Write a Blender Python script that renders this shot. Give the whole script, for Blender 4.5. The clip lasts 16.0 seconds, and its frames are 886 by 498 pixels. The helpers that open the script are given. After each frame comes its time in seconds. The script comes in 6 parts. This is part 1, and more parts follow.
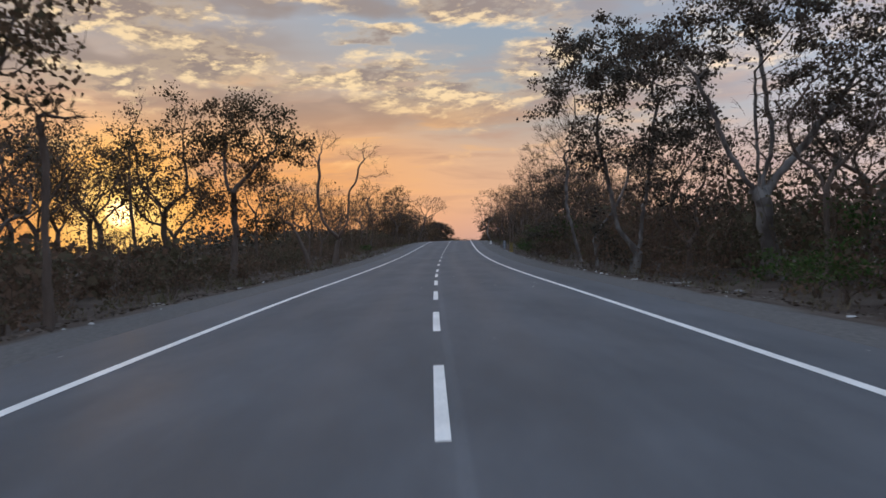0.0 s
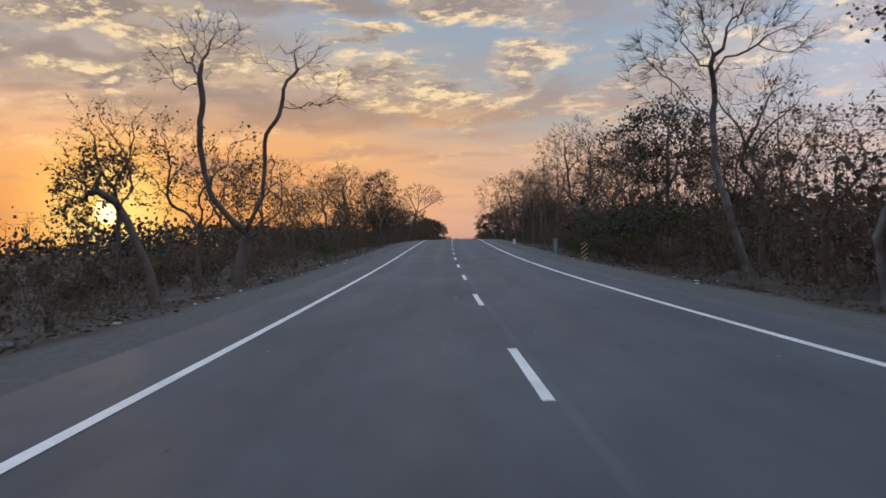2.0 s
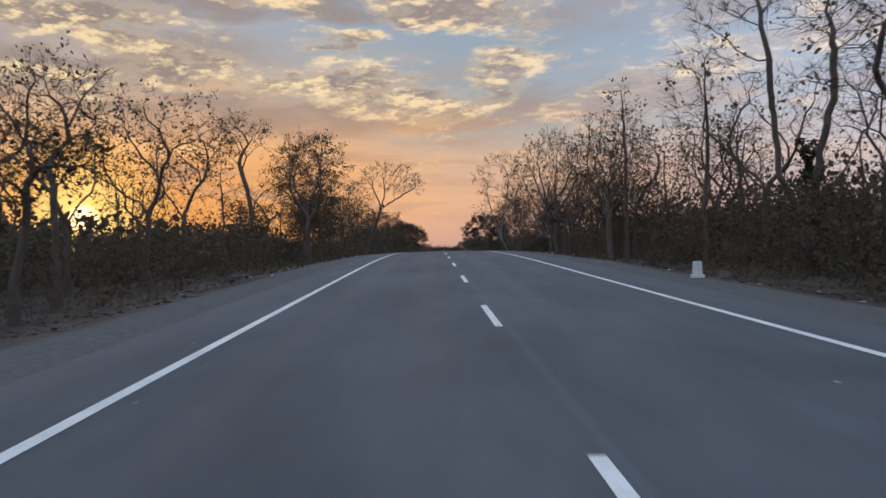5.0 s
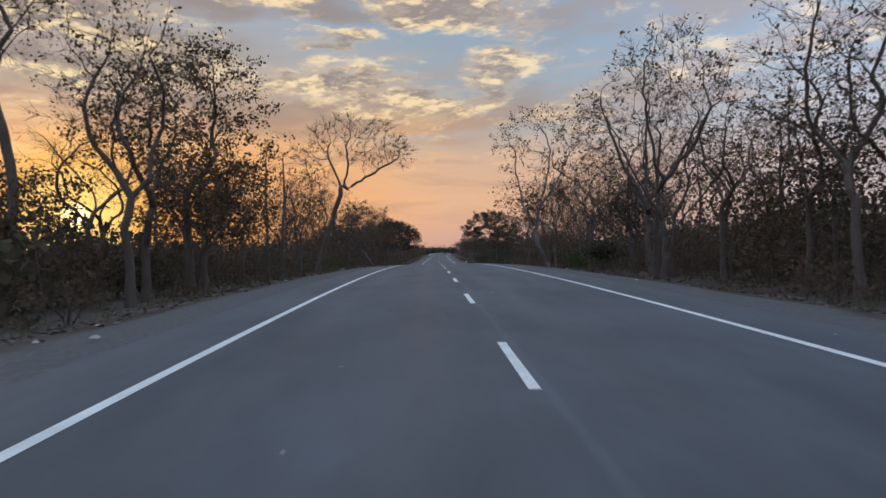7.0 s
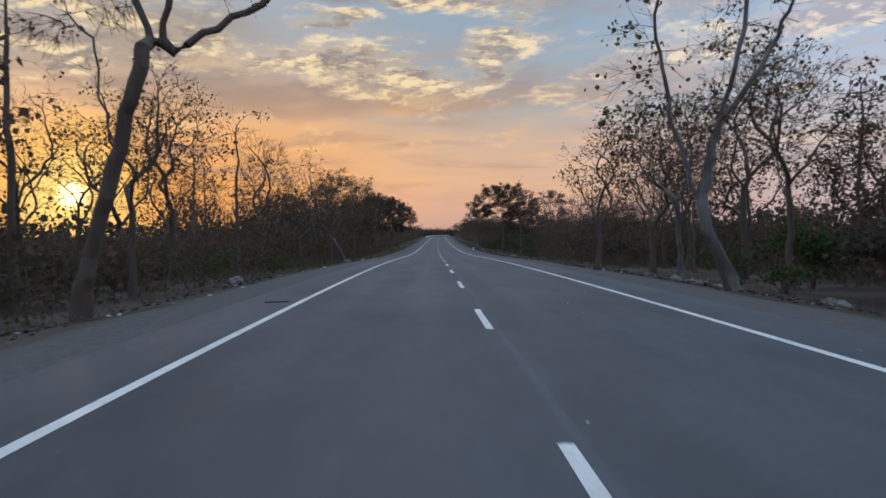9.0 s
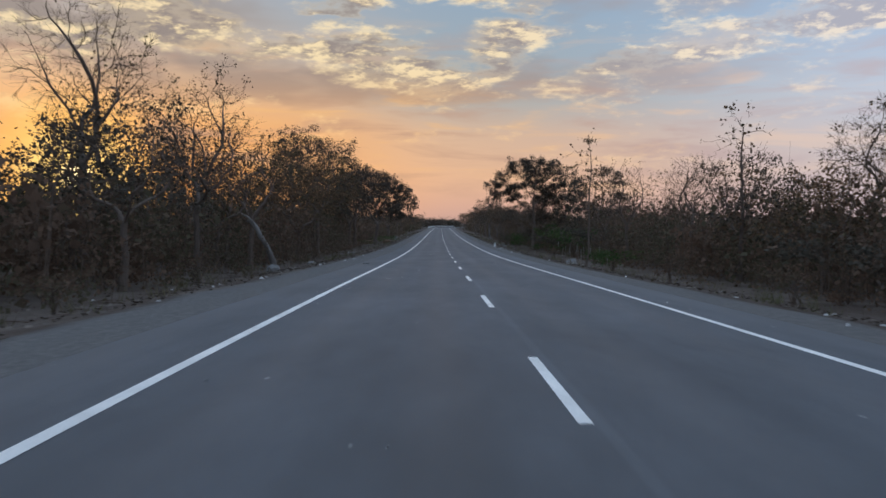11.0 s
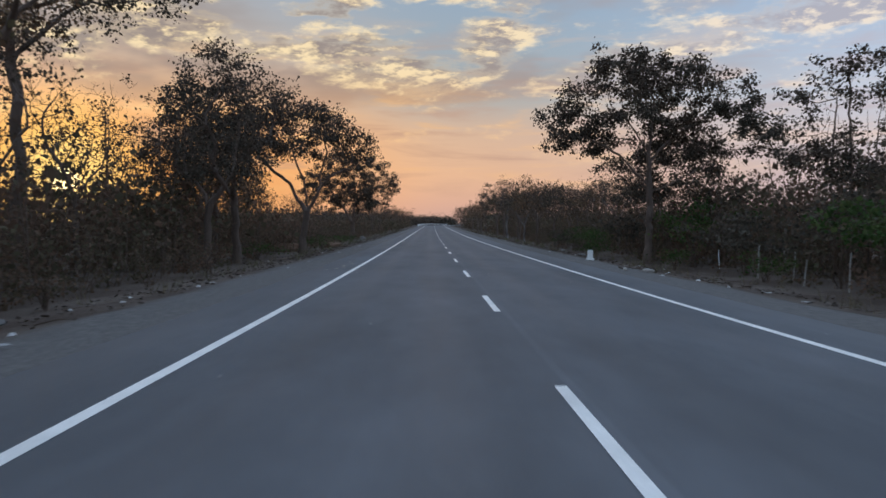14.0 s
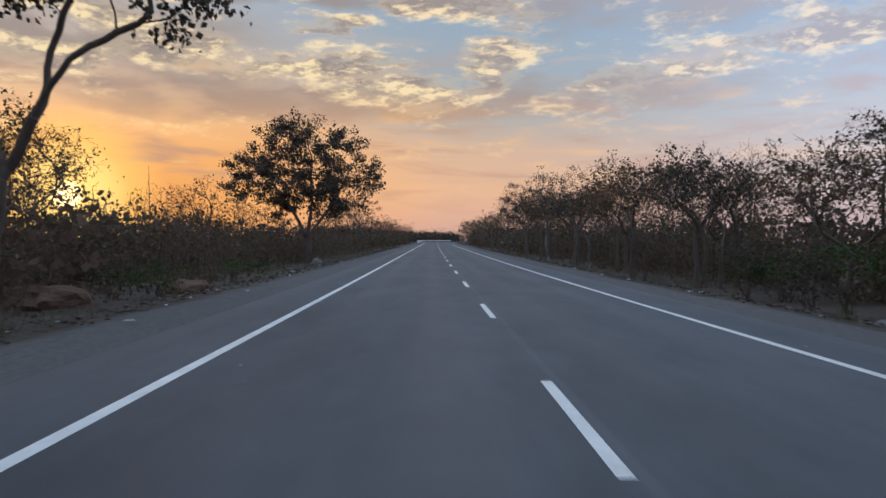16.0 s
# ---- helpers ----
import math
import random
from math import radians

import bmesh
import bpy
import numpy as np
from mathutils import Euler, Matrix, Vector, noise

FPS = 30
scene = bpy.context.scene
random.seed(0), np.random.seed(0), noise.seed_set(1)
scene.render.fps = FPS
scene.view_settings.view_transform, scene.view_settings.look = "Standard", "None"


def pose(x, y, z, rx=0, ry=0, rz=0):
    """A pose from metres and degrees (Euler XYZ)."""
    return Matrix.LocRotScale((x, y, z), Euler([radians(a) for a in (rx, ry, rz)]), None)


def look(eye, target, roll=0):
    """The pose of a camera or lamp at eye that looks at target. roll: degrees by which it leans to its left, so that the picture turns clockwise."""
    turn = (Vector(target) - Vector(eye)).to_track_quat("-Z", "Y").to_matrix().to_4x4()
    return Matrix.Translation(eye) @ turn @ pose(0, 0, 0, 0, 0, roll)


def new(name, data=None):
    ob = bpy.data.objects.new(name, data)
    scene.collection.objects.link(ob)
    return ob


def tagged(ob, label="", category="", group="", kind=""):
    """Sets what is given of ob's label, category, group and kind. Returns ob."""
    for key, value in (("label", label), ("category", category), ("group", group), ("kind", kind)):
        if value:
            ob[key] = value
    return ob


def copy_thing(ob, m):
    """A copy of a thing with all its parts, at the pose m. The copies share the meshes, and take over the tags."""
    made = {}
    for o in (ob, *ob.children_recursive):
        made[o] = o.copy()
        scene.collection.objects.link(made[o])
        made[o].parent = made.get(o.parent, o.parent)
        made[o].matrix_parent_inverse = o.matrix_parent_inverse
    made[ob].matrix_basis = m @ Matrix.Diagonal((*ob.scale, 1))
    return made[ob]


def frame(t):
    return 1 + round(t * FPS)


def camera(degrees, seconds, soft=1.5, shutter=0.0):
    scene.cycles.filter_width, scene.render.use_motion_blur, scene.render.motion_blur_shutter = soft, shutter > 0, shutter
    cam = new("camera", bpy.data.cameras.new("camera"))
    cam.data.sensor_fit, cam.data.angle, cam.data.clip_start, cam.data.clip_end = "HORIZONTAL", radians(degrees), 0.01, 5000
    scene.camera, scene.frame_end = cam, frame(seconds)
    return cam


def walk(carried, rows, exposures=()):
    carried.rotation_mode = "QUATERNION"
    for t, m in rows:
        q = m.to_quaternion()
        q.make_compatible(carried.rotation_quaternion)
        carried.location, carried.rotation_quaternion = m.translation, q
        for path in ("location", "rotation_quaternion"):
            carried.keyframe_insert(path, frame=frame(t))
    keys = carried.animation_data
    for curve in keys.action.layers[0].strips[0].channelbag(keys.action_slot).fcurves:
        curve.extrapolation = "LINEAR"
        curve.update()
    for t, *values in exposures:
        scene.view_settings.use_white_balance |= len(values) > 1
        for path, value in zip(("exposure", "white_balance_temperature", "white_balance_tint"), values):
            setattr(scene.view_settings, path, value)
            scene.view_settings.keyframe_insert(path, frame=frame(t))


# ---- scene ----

# ---------------------------------------------------------------- camera
cam = camera(57.8, 16.0, soft=1.6, shutter=0.15)
walk(cam, [
    (0.0, pose(0.292, -5.376, 1.207, 89.705, 1.450, 2.720)),
    (0.5, pose(-0.492, 3.808, 1.273, 89.536, 1.445, 2.527)),
    (1.0, pose(-1.300, 13.124, 1.304, 89.481, 1.495, 2.433)),
    (1.5, pose(-1.998, 22.452, 1.302, 89.531, 1.550, 2.292)),
    (2.0, pose(-2.628, 31.864, 1.309, 89.644, 1.346, 1.972)),
    (2.5, pose(-3.181, 41.528, 1.343, 89.796, 1.082, 1.548)),
    (3.0, pose(-3.636, 51.318, 1.412, 89.962, 1.127, 1.140)),
    (3.5, pose(-4.026, 61.032, 1.516, 90.053, 1.239, 0.824)),
    (4.0, pose(-4.310, 70.880, 1.661, 90.102, 1.476, 0.633)),
    (4.5, pose(-4.584, 80.744, 1.836, 90.109, 1.463, 0.580)),
    (5.0, pose(-4.837, 90.639, 2.059, 90.126, 1.433, 0.456)),
    (5.5, pose(-5.074, 100.565, 2.305, 90.147, 1.397, 0.307)),
    (6.0, pose(-5.301, 110.524, 2.554, 90.164, 1.367, 0.183)),
    (6.5, pose(-5.521, 120.518, 2.781, 90.171, 1.354, 0.131)),
    (7.0, pose(-5.739, 130.529, 2.991, 90.100, 1.150, 0.002)),
    (7.5, pose(-5.917, 140.491, 3.141, 89.897, 0.929, -0.161)),
    (8.0, pose(-6.081, 150.599, 3.238, 89.722, 0.567, -0.424)),
    (8.5, pose(-6.245, 160.890, 3.282, 89.413, 0.328, -0.398)),
    (9.0, pose(-6.412, 171.187, 3.308, 88.770, 0.654, -0.213)),
    (9.5, pose(-6.589, 181.487, 3.249, 88.696, 0.463, -0.193)),
    (10.0, pose(-6.778, 191.811, 3.175, 88.519, 0.007, -0.142)),
    (10.5, pose(-6.970, 202.183, 3.060, 88.309, -0.538, -0.077)),
    (11.0, pose(-7.154, 212.626, 2.907, 88.132, -0.994, -0.020)),
    (11.5, pose(-7.320, 223.164, 2.722, 88.058, -1.185, 0.004)),
    (12.0, pose(-7.474, 233.758, 2.522, 87.914, -1.170, -0.138)),
    (12.5, pose(-7.524, 244.521, 2.300, 87.867, -1.279, -0.296)),
    (13.0, pose(-7.629, 255.413, 2.084, 87.910, -1.138, -0.515)),
    (13.5, pose(-7.684, 266.424, 1.884, 87.978, -1.028, -0.680)),
    (14.0, pose(-7.659, 277.538, 1.720, 88.112, -0.326, -0.659)),
    (14.5, pose(-7.706, 288.570, 1.598, 88.506, 0.415, -0.633)),
    (15.0, pose(-7.700, 299.529, 1.515, 89.003, 0.261, -0.788)),
    (15.5, pose(-7.795, 310.576, 1.457, 89.441, -0.114, -0.882)),
    (16.0, pose(-7.909, 321.773, 1.411, 89.332, -0.570, -0.559)),
], [(0.0, 0.28, 6700, 10), (4.0, 0.27, 6600, 9), (7.0, 0.28, 6400, 7), (11.5, 0.3, 6250, 5), (16.0, 0.33, 6300, 6)])

# ---------------------------------------------------------------- the road's line
# heading (degrees, left positive) and slope (degrees) every 20 m from -20 m on
HEAD = [4.15, 3.6, 3.05, 2.53, 2.11, 1.77, 1.48, 1.25, 1.07, 0.93, 0.8, 0.65, 0.52, 0.41, 0.36, 0.34, 0.34, 0.36, 0.34,
        0.3, 0.23, 0.17, 0.11, 0.07, 0.05, 0.02, 0.0, 0.0, 0.0, 0.0, 0.0, 0.0, 0.0, -1.0, -6.0, -12.0, -18.0, -24.0, -30.0, -36.0]
SLOPE = [0.87, 0.39, -0.08, 0.26, 0.7, 1.18, 1.4, 1.39, 0.72, 0.11, -0.33, -0.67, -0.99, -1.21, -1.07, -0.69, -0.33, -0.21,
         -0.13, -0.03, 0.05, 0.08, 0.1, 0.1, 0.1, 0.1, 0.1, 0.1, 0.1, 0.08, 0.06, 0.04, 0.02, 0.0, 0.0, 0.0, 0.0, 0.0, 0.0, 0.0]
KNOT = np.arange(len(HEAD)) * 20.0 - 20.0
STEP = 1.0
LINE_S = np.arange(-20.0, 740.0, STEP)
_h = np.radians(np.interp(LINE_S + 0.5, KNOT, HEAD))
_g = np.radians(np.interp(LINE_S + 0.5, KNOT, SLOPE))
LINE_X = np.concatenate([[0], np.cumsum(-np.sin(_h))])[:-1]
LINE_Y = np.concatenate([[0], np.cumsum(np.cos(_h))])[:-1]
LINE_Z = np.concatenate([[0], np.cumsum(np.tan(_g))])[:-1]
LINE_X -= LINE_X[20]
LINE_Y -= LINE_Y[20]
LINE_Z -= LINE_Z[20]


def centre(s):
    """x, y, z and heading of the road's middle at s metres; straight before the start."""
    s = np.asarray(s, float)
    before = np.minimum(s + 20.0, 0.0)
    h0 = radians(HEAD[0])
    h = np.radians(np.interp(s, KNOT, HEAD))
    return (np.interp(s, LINE_S, LINE_X) - math.sin(h0) * before, np.interp(s, LINE_S, LINE_Y) + math.cos(h0) * before,
            np.interp(s, LINE_S, LINE_Z), h)


def side_drop(a):
    """How far the ground lies under the crown of the road at a metres from its middle."""
    return np.interp(a, [0, 3.5, 4.9, 6.4, 8.0, 10.0, 13.0, 30.0, 90.0], [0, 0.057, 0.085, 0.13, 0.38, 0.72, 0.95, 1.1, 0.9])


def spot(s, lat, dz=0.0):
    """The world point at s along the road and lat metres to the right of its middle, on the ground."""
    x, y, z, h = centre(s)
    return Vector((float(x + lat * np.cos(h)), float(y + lat * np.sin(h)), float(z - side_drop(abs(lat)) + dz)))


# ---------------------------------------------------------------- sky, sun
SUN_AZ, SUN_EL = radians(24.55), radians(2.65)
SUN_DIR = Vector((-math.sin(SUN_AZ) * math.cos(SUN_EL), math.cos(SUN_AZ) * math.cos(SUN_EL), math.sin(SUN_EL)))


def nd(nt, kind, **vals):
    n = nt.nodes.new(kind)
    for k, v in vals.items():
        n.inputs[k.replace("_", " ")].default_value = v
    return n


def mth(nt, op, a, b=None, c=None, clamp=False):
    n = nt.nodes.new("ShaderNodeMath")
    n.operation, n.use_clamp = op, clamp
    for i, v in enumerate((a, b, c)):
        if v is None:
            continue
        if isinstance(v, (int, float)):
            n.inputs[i].default_value = v
        else:
            nt.links.new(v, n.inputs[i])
    return n.outputs[0]


def vmth(nt, op, a, b=None):
    n = nt.nodes.new("ShaderNodeVectorMath")
    n.operation = op
    for i, v in enumerate((a, b)):
        if v is None:
            continue
        if isinstance(v, (tuple, list, Vector)):
            n.inputs[i].default_value = v
        else:
            nt.links.new(v, n.inputs[i])
    return n.outputs["Value"] if op in ("DOT_PRODUCT", "LENGTH") else n.outputs[0]


def smooth(nt, v, a, b, lo=0.0, hi=1.0):
    n = nt.nodes.new("ShaderNodeMapRange")
    n.interpolation_type = "SMOOTHSTEP"
    nt.links.new(v, n.inputs[0])
    for i, x in enumerate((a, b, lo, hi)):
        n.inputs[i + 1].default_value = x
    return n.outputs[0]


def mixc(nt, fac, a, b, blend="MIX"):
    n = nt.nodes.new("ShaderNodeMix")
    n.data_type, n.blend_type = "RGBA", blend
    for sock, v in ((n.inputs[0], fac), (n.inputs[6], a), (n.inputs[7], b)):
        if isinstance(v, (int, float)):
            sock.default_value = v
        elif isinstance(v, tuple):
            sock.default_value = (*v, 1.0)[:4]
        else:
            nt.links.new(v, sock)
    return n.outputs[2]


def ramp(nt, v, stops):
    n = nt.nodes.new("ShaderNodeValToRGB")
    nt.links.new(v, n.inputs[0])
    el = n.color_ramp.elements
    while len(el) < len(stops):
        el.new(0.5)
    for e, (p, c) in zip(el, stops):
        e.position, e.color = p, (*c, 1.0)
    return n.outputs[0]


def srgb(r, g, b):
    return tuple((c / 255 / 12.92) if c / 255 <= 0.04045 else ((c / 255 + 0.055) / 1.055) ** 2.4 for c in (r, g, b))


def noise_tex(nt, vec, scale, detail=4.0, rough=0.55, dist=0.0):
    n = nd(nt, "ShaderNodeTexNoise", Scale=scale, Detail=detail, Roughness=rough, Distortion=dist)
    nt.links.new(vec, n.inputs["Vector"])
    return n.outputs[0]


def build_sky():
    world = bpy.data.worlds.new("evening_sky")
    scene.world = world
    world.use_nodes = True
    nt = world.node_tree
    nt.nodes.clear()
    d = nt.nodes.new("ShaderNodeTexCoord").outputs["Generated"]
    sep = nt.nodes.new("ShaderNodeSeparateXYZ")
    nt.links.new(d, sep.inputs[0])
    x, y, z = sep.outputs
    zp = mth(nt, "MAXIMUM", z, 0.0)
    sund = vmth(nt, "DOT_PRODUCT", d, tuple(SUN_DIR))
    # clear air: towards the sunset and away from it
    el = mth(nt, "MULTIPLY", zp, 2.0, clamp=True)
    warm = ramp(nt, el, [(0.0, srgb(186, 148, 138)), (0.04, srgb(192, 151, 136)), (0.12, srgb(196, 154, 130)), (0.22, srgb(182, 150, 132)),
                         (0.30, srgb(144, 143, 144)), (0.38, srgb(130, 142, 153)), (0.52, srgb(122, 141, 161)), (1.0, srgb(118, 146, 186))])
    cool = ramp(nt, el, [(0.0, srgb(180, 154, 156)), (0.12, srgb(182, 165, 168)), (0.3, srgb(176, 178, 192)), (0.5, srgb(150, 168, 194)),
                         (1.0, srgb(118, 146, 186))])
    flat = vmth(nt, "DOT_PRODUCT", d, (-math.sin(SUN_AZ), math.cos(SUN_AZ), 0.0))
    air = mixc(nt, smooth(nt, flat, 0.55, 0.93), cool, warm)
    air = mixc(nt, smooth(nt, zp, 0.34, 0.7), air, srgb(172, 196, 232))
    # the physical sky lies under it
    sky = nt.nodes.new("ShaderNodeTexSky")
    sky.sky_type, sky.sun_disc = "NISHITA", False
    sky.sun_elevation, sky.sun_rotation = SUN_EL, -SUN_AZ
    sky.dust_density = 3.0
    air = mixc(nt, 0.02, air, sky.outputs[0], "ADD")
    # orange bank low round the sun
    low = smooth(nt, zp, 0.14, 0.02)
    near = smooth(nt, sund, 0.955, 0.998)
    air = mixc(nt, mth(nt, "MULTIPLY", mth(nt, "MULTIPLY", low, near), 0.9), air, srgb(214, 134, 64))
    # the air is deeper in colour towards the sun
    deep = mth(nt, "MULTIPLY", smooth(nt, sund, 0.90, 0.985), smooth(nt, zp, 0.26, 0.08))
    air = mixc(nt, mth(nt, "MULTIPLY", deep, 0.7), air, srgb(220, 152, 86))
    # long thin streaks of haze low down
    lay = nt.nodes.new("ShaderNodeCombineXYZ")
    nt.links.new(mth(nt, "DIVIDE", x, mth(nt, "MAXIMUM", y, 0.08)), lay.inputs[0])
    nt.links.new(mth(nt, "MULTIPLY", z, 7.0), lay.inputs[1])
    streaks = noise_tex(nt, lay.outputs[0], 5.0, 4.0, 0.55, 0.4)
    belt = mth(nt, "MULTIPLY", smooth(nt, zp, 0.02, 0.06), smooth(nt, zp, 0.26, 0.16))
    facing = smooth(nt, flat, 0.6, 0.95)
    air = mixc(nt, mth(nt, "MULTIPLY", belt, smooth(nt, streaks, 0.48, 0.68, 0.0, 0.75)), air, mixc(nt, facing, srgb(178, 160, 164), srgb(178, 138, 116)))
    air = mixc(nt, mth(nt, "MULTIPLY", belt, smooth(nt, streaks, 0.47, 0.3, 0.0, 0.7)), air, mixc(nt, facing, srgb(208, 182, 170), srgb(226, 172, 114)))
    # cloud layer: bearing (tangent, right positive) and height, flattened towards the horizon
    bearing = mth(nt, "DIVIDE", x, mth(nt, "MAXIMUM", y, 0.08))
    comb = nt.nodes.new("ShaderNodeCombineXYZ")
    nt.links.new(mth(nt, "MULTIPLY_ADD", z, -0.5, bearing), comb.inputs[0])
    nt.links.new(mth(nt, "MULTIPLY_ADD", z, 2.9, mth(nt, "MULTIPLY", bearing, 0.12)), comb.inputs[1])
    comb.inputs[2].default_value = 0.37
    q = comb.outputs[0]
    wob = noise_tex(nt, q, 9.0, 3.0, 0.6)
    e = mth(nt, "MULTIPLY_ADD", mth(nt, "SUBTRACT", wob, 0.5), 0.05, z)

    def bank(a0, e0, w, h, tilt=0.0):
        u = mth(nt, "SUBTRACT", bearing, a0)
        v = mth(nt, "SUBTRACT", mth(nt, "SUBTRACT", e, e0), mth(nt, "MULTIPLY", u, tilt))
        r = mth(nt, "ADD", mth(nt, "POWER", mth(nt, "ABSOLUTE", mth(nt, "DIVIDE", u, w)), 2.0), mth(nt, "POWER", mth(nt, "ABSOLUTE", mth(nt, "DIVIDE", v, h)), 2.0))
        return smooth(nt, r, 1.7, 0.15)

    def most(banks):
        out = banks[0]
        for k in banks[1:]:
            out = mth(nt, "MAXIMUM", out, k)
        return out
    rolls = most([bank(0.02, 0.29, 0.14, 0.035, -0.12), bank(0.07, 0.218, 0.05, 0.032, 0.1), bank(-0.06, 0.178, 0.10, 0.03),
                  bank(-0.14, 0.256, 0.07, 0.009, 0.06), bank(-0.22, 0.297, 0.07, 0.009, 0.05), bank(-0.33, 0.222, 0.13, 0.032, -0.2),
                  bank(-0.39, 0.272, 0.11, 0.014, -0.05), bank(-0.53, 0.268, 0.10, 0.02), bank(-0.48, 0.2, 0.08, 0.017),
                  bank(-0.16, 0.205, 0.14, 0.016, 0.1), bank(0.30, 0.20, 0.12, 0.014, 0.05), bank(0.5, 0.24, 0.18, 0.02, 0.1),
                  bank(-0.6, 0.36, 0.5, 0.05), bank(0.2, 0.40, 0.4, 0.06)])
    sheets = most([bank(0.30, 0.288, 0.27, 0.038), bank(-0.14, 0.160, 0.34, 0.020), bank(0.22, 0.180, 0.18, 0.020), bank(0.62, 0.30, 0.2, 0.03),
                   bank(-0.35, 0.18, 0.16, 0.016), bank(-0.5, 0.235, 0.28, 0.05), bank(-0.28, 0.29, 0.3, 0.02), bank(0.12, 0.30, 0.12, 0.03)])
    def heap(v):
        return mth(nt, "MULTIPLY_ADD", noise_tex(nt, v, 9.5, 5.0, 0.56, 0.35), 1.15, mth(nt, "MULTIPLY", noise_tex(nt, v, 52.0, 3.0, 0.6, 0.3), 0.42))
    c1, c2 = heap(q), heap(vmth(nt, "ADD", q, (-0.012, -0.04, 0.0)))
    soft = noise_tex(nt, q, 13.0, 2.0, 0.5)
    body = mth(nt, "MULTIPLY_ADD", rolls, 0.31, mth(nt, "SUBTRACT", c1, 0.06))
    dens = smooth(nt, body, 0.74, 1.10)
    veil = mth(nt, "MULTIPLY", sheets, smooth(nt, soft, 0.3, 0.6, 0.4, 0.85))
    # thin rims and the side towards the sun are lit
    lit = mth(nt, "MULTIPLY_ADD", smooth(nt, mth(nt, "SUBTRACT", c1, c2), -0.03, 0.18), 0.85, smooth(nt, body, 1.06, 0.82, 0.0, 0.5), clamp=True)
    sunside = smooth(nt, flat, 0.6, 0.95)
    high = smooth(nt, zp, 0.10, 0.20)
    shade_c = mixc(nt, high, mixc(nt, sunside, srgb(186, 164, 160), srgb(196, 148, 110)), mixc(nt, sunside, srgb(164, 160, 170), srgb(142, 128, 122)))
    lit_c = mixc(nt, high, mixc(nt, sunside, srgb(222, 194, 172), srgb(244, 196, 136)), mixc(nt, sunside, srgb(230, 212, 194), srgb(243, 215, 170)))
    amount = mth(nt, "MULTIPLY", dens, smooth(nt, zp, 0.03, 0.13, 0.0, 0.96))
    col = mixc(nt, veil, air, shade_c)
    col = mixc(nt, amount, col, mixc(nt, lit, shade_c, lit_c))
    # the sun behind the haze
    glow = smooth(nt, sund, 0.9935, 0.9999)
    col = mixc(nt, mth(nt, "MULTIPLY", glow, 0.92), col, (1.0, 0.52, 0.13))
    halo = smooth(nt, sund, 0.9976, 0.9998)
    col = mixc(nt, mth(nt, "MULTIPLY", halo, 0.68), col, (1.15, 0.74, 0.24))
    core = smooth(nt, sund, 0.9992, 0.99998)
    col = mixc(nt, core, col, (1.2, 0.72, 0.2))
    disc = smooth(nt, sund, 0.99982, 0.99998)
    col = mixc(nt, disc, col, (3.0, 2.1, 0.95))
    bg = nt.nodes.new("ShaderNodeBackground")
    nt.links.new(col, bg.inputs[0])
    bg.inputs[1].default_value = 1.0
    out = nt.nodes.new("ShaderNodeOutputWorld")
    nt.links.new(bg.outputs[0], out.inputs[0])


build_sky()
sun = new("sun", bpy.data.lights.new("sun", "SUN"))
sun.data.energy, sun.data.angle, sun.data.color = 0.1, radians(0.6), (1.0, 0.62, 0.3)
sun.matrix_world = look(SUN_DIR * 100, (0, 0, 0))


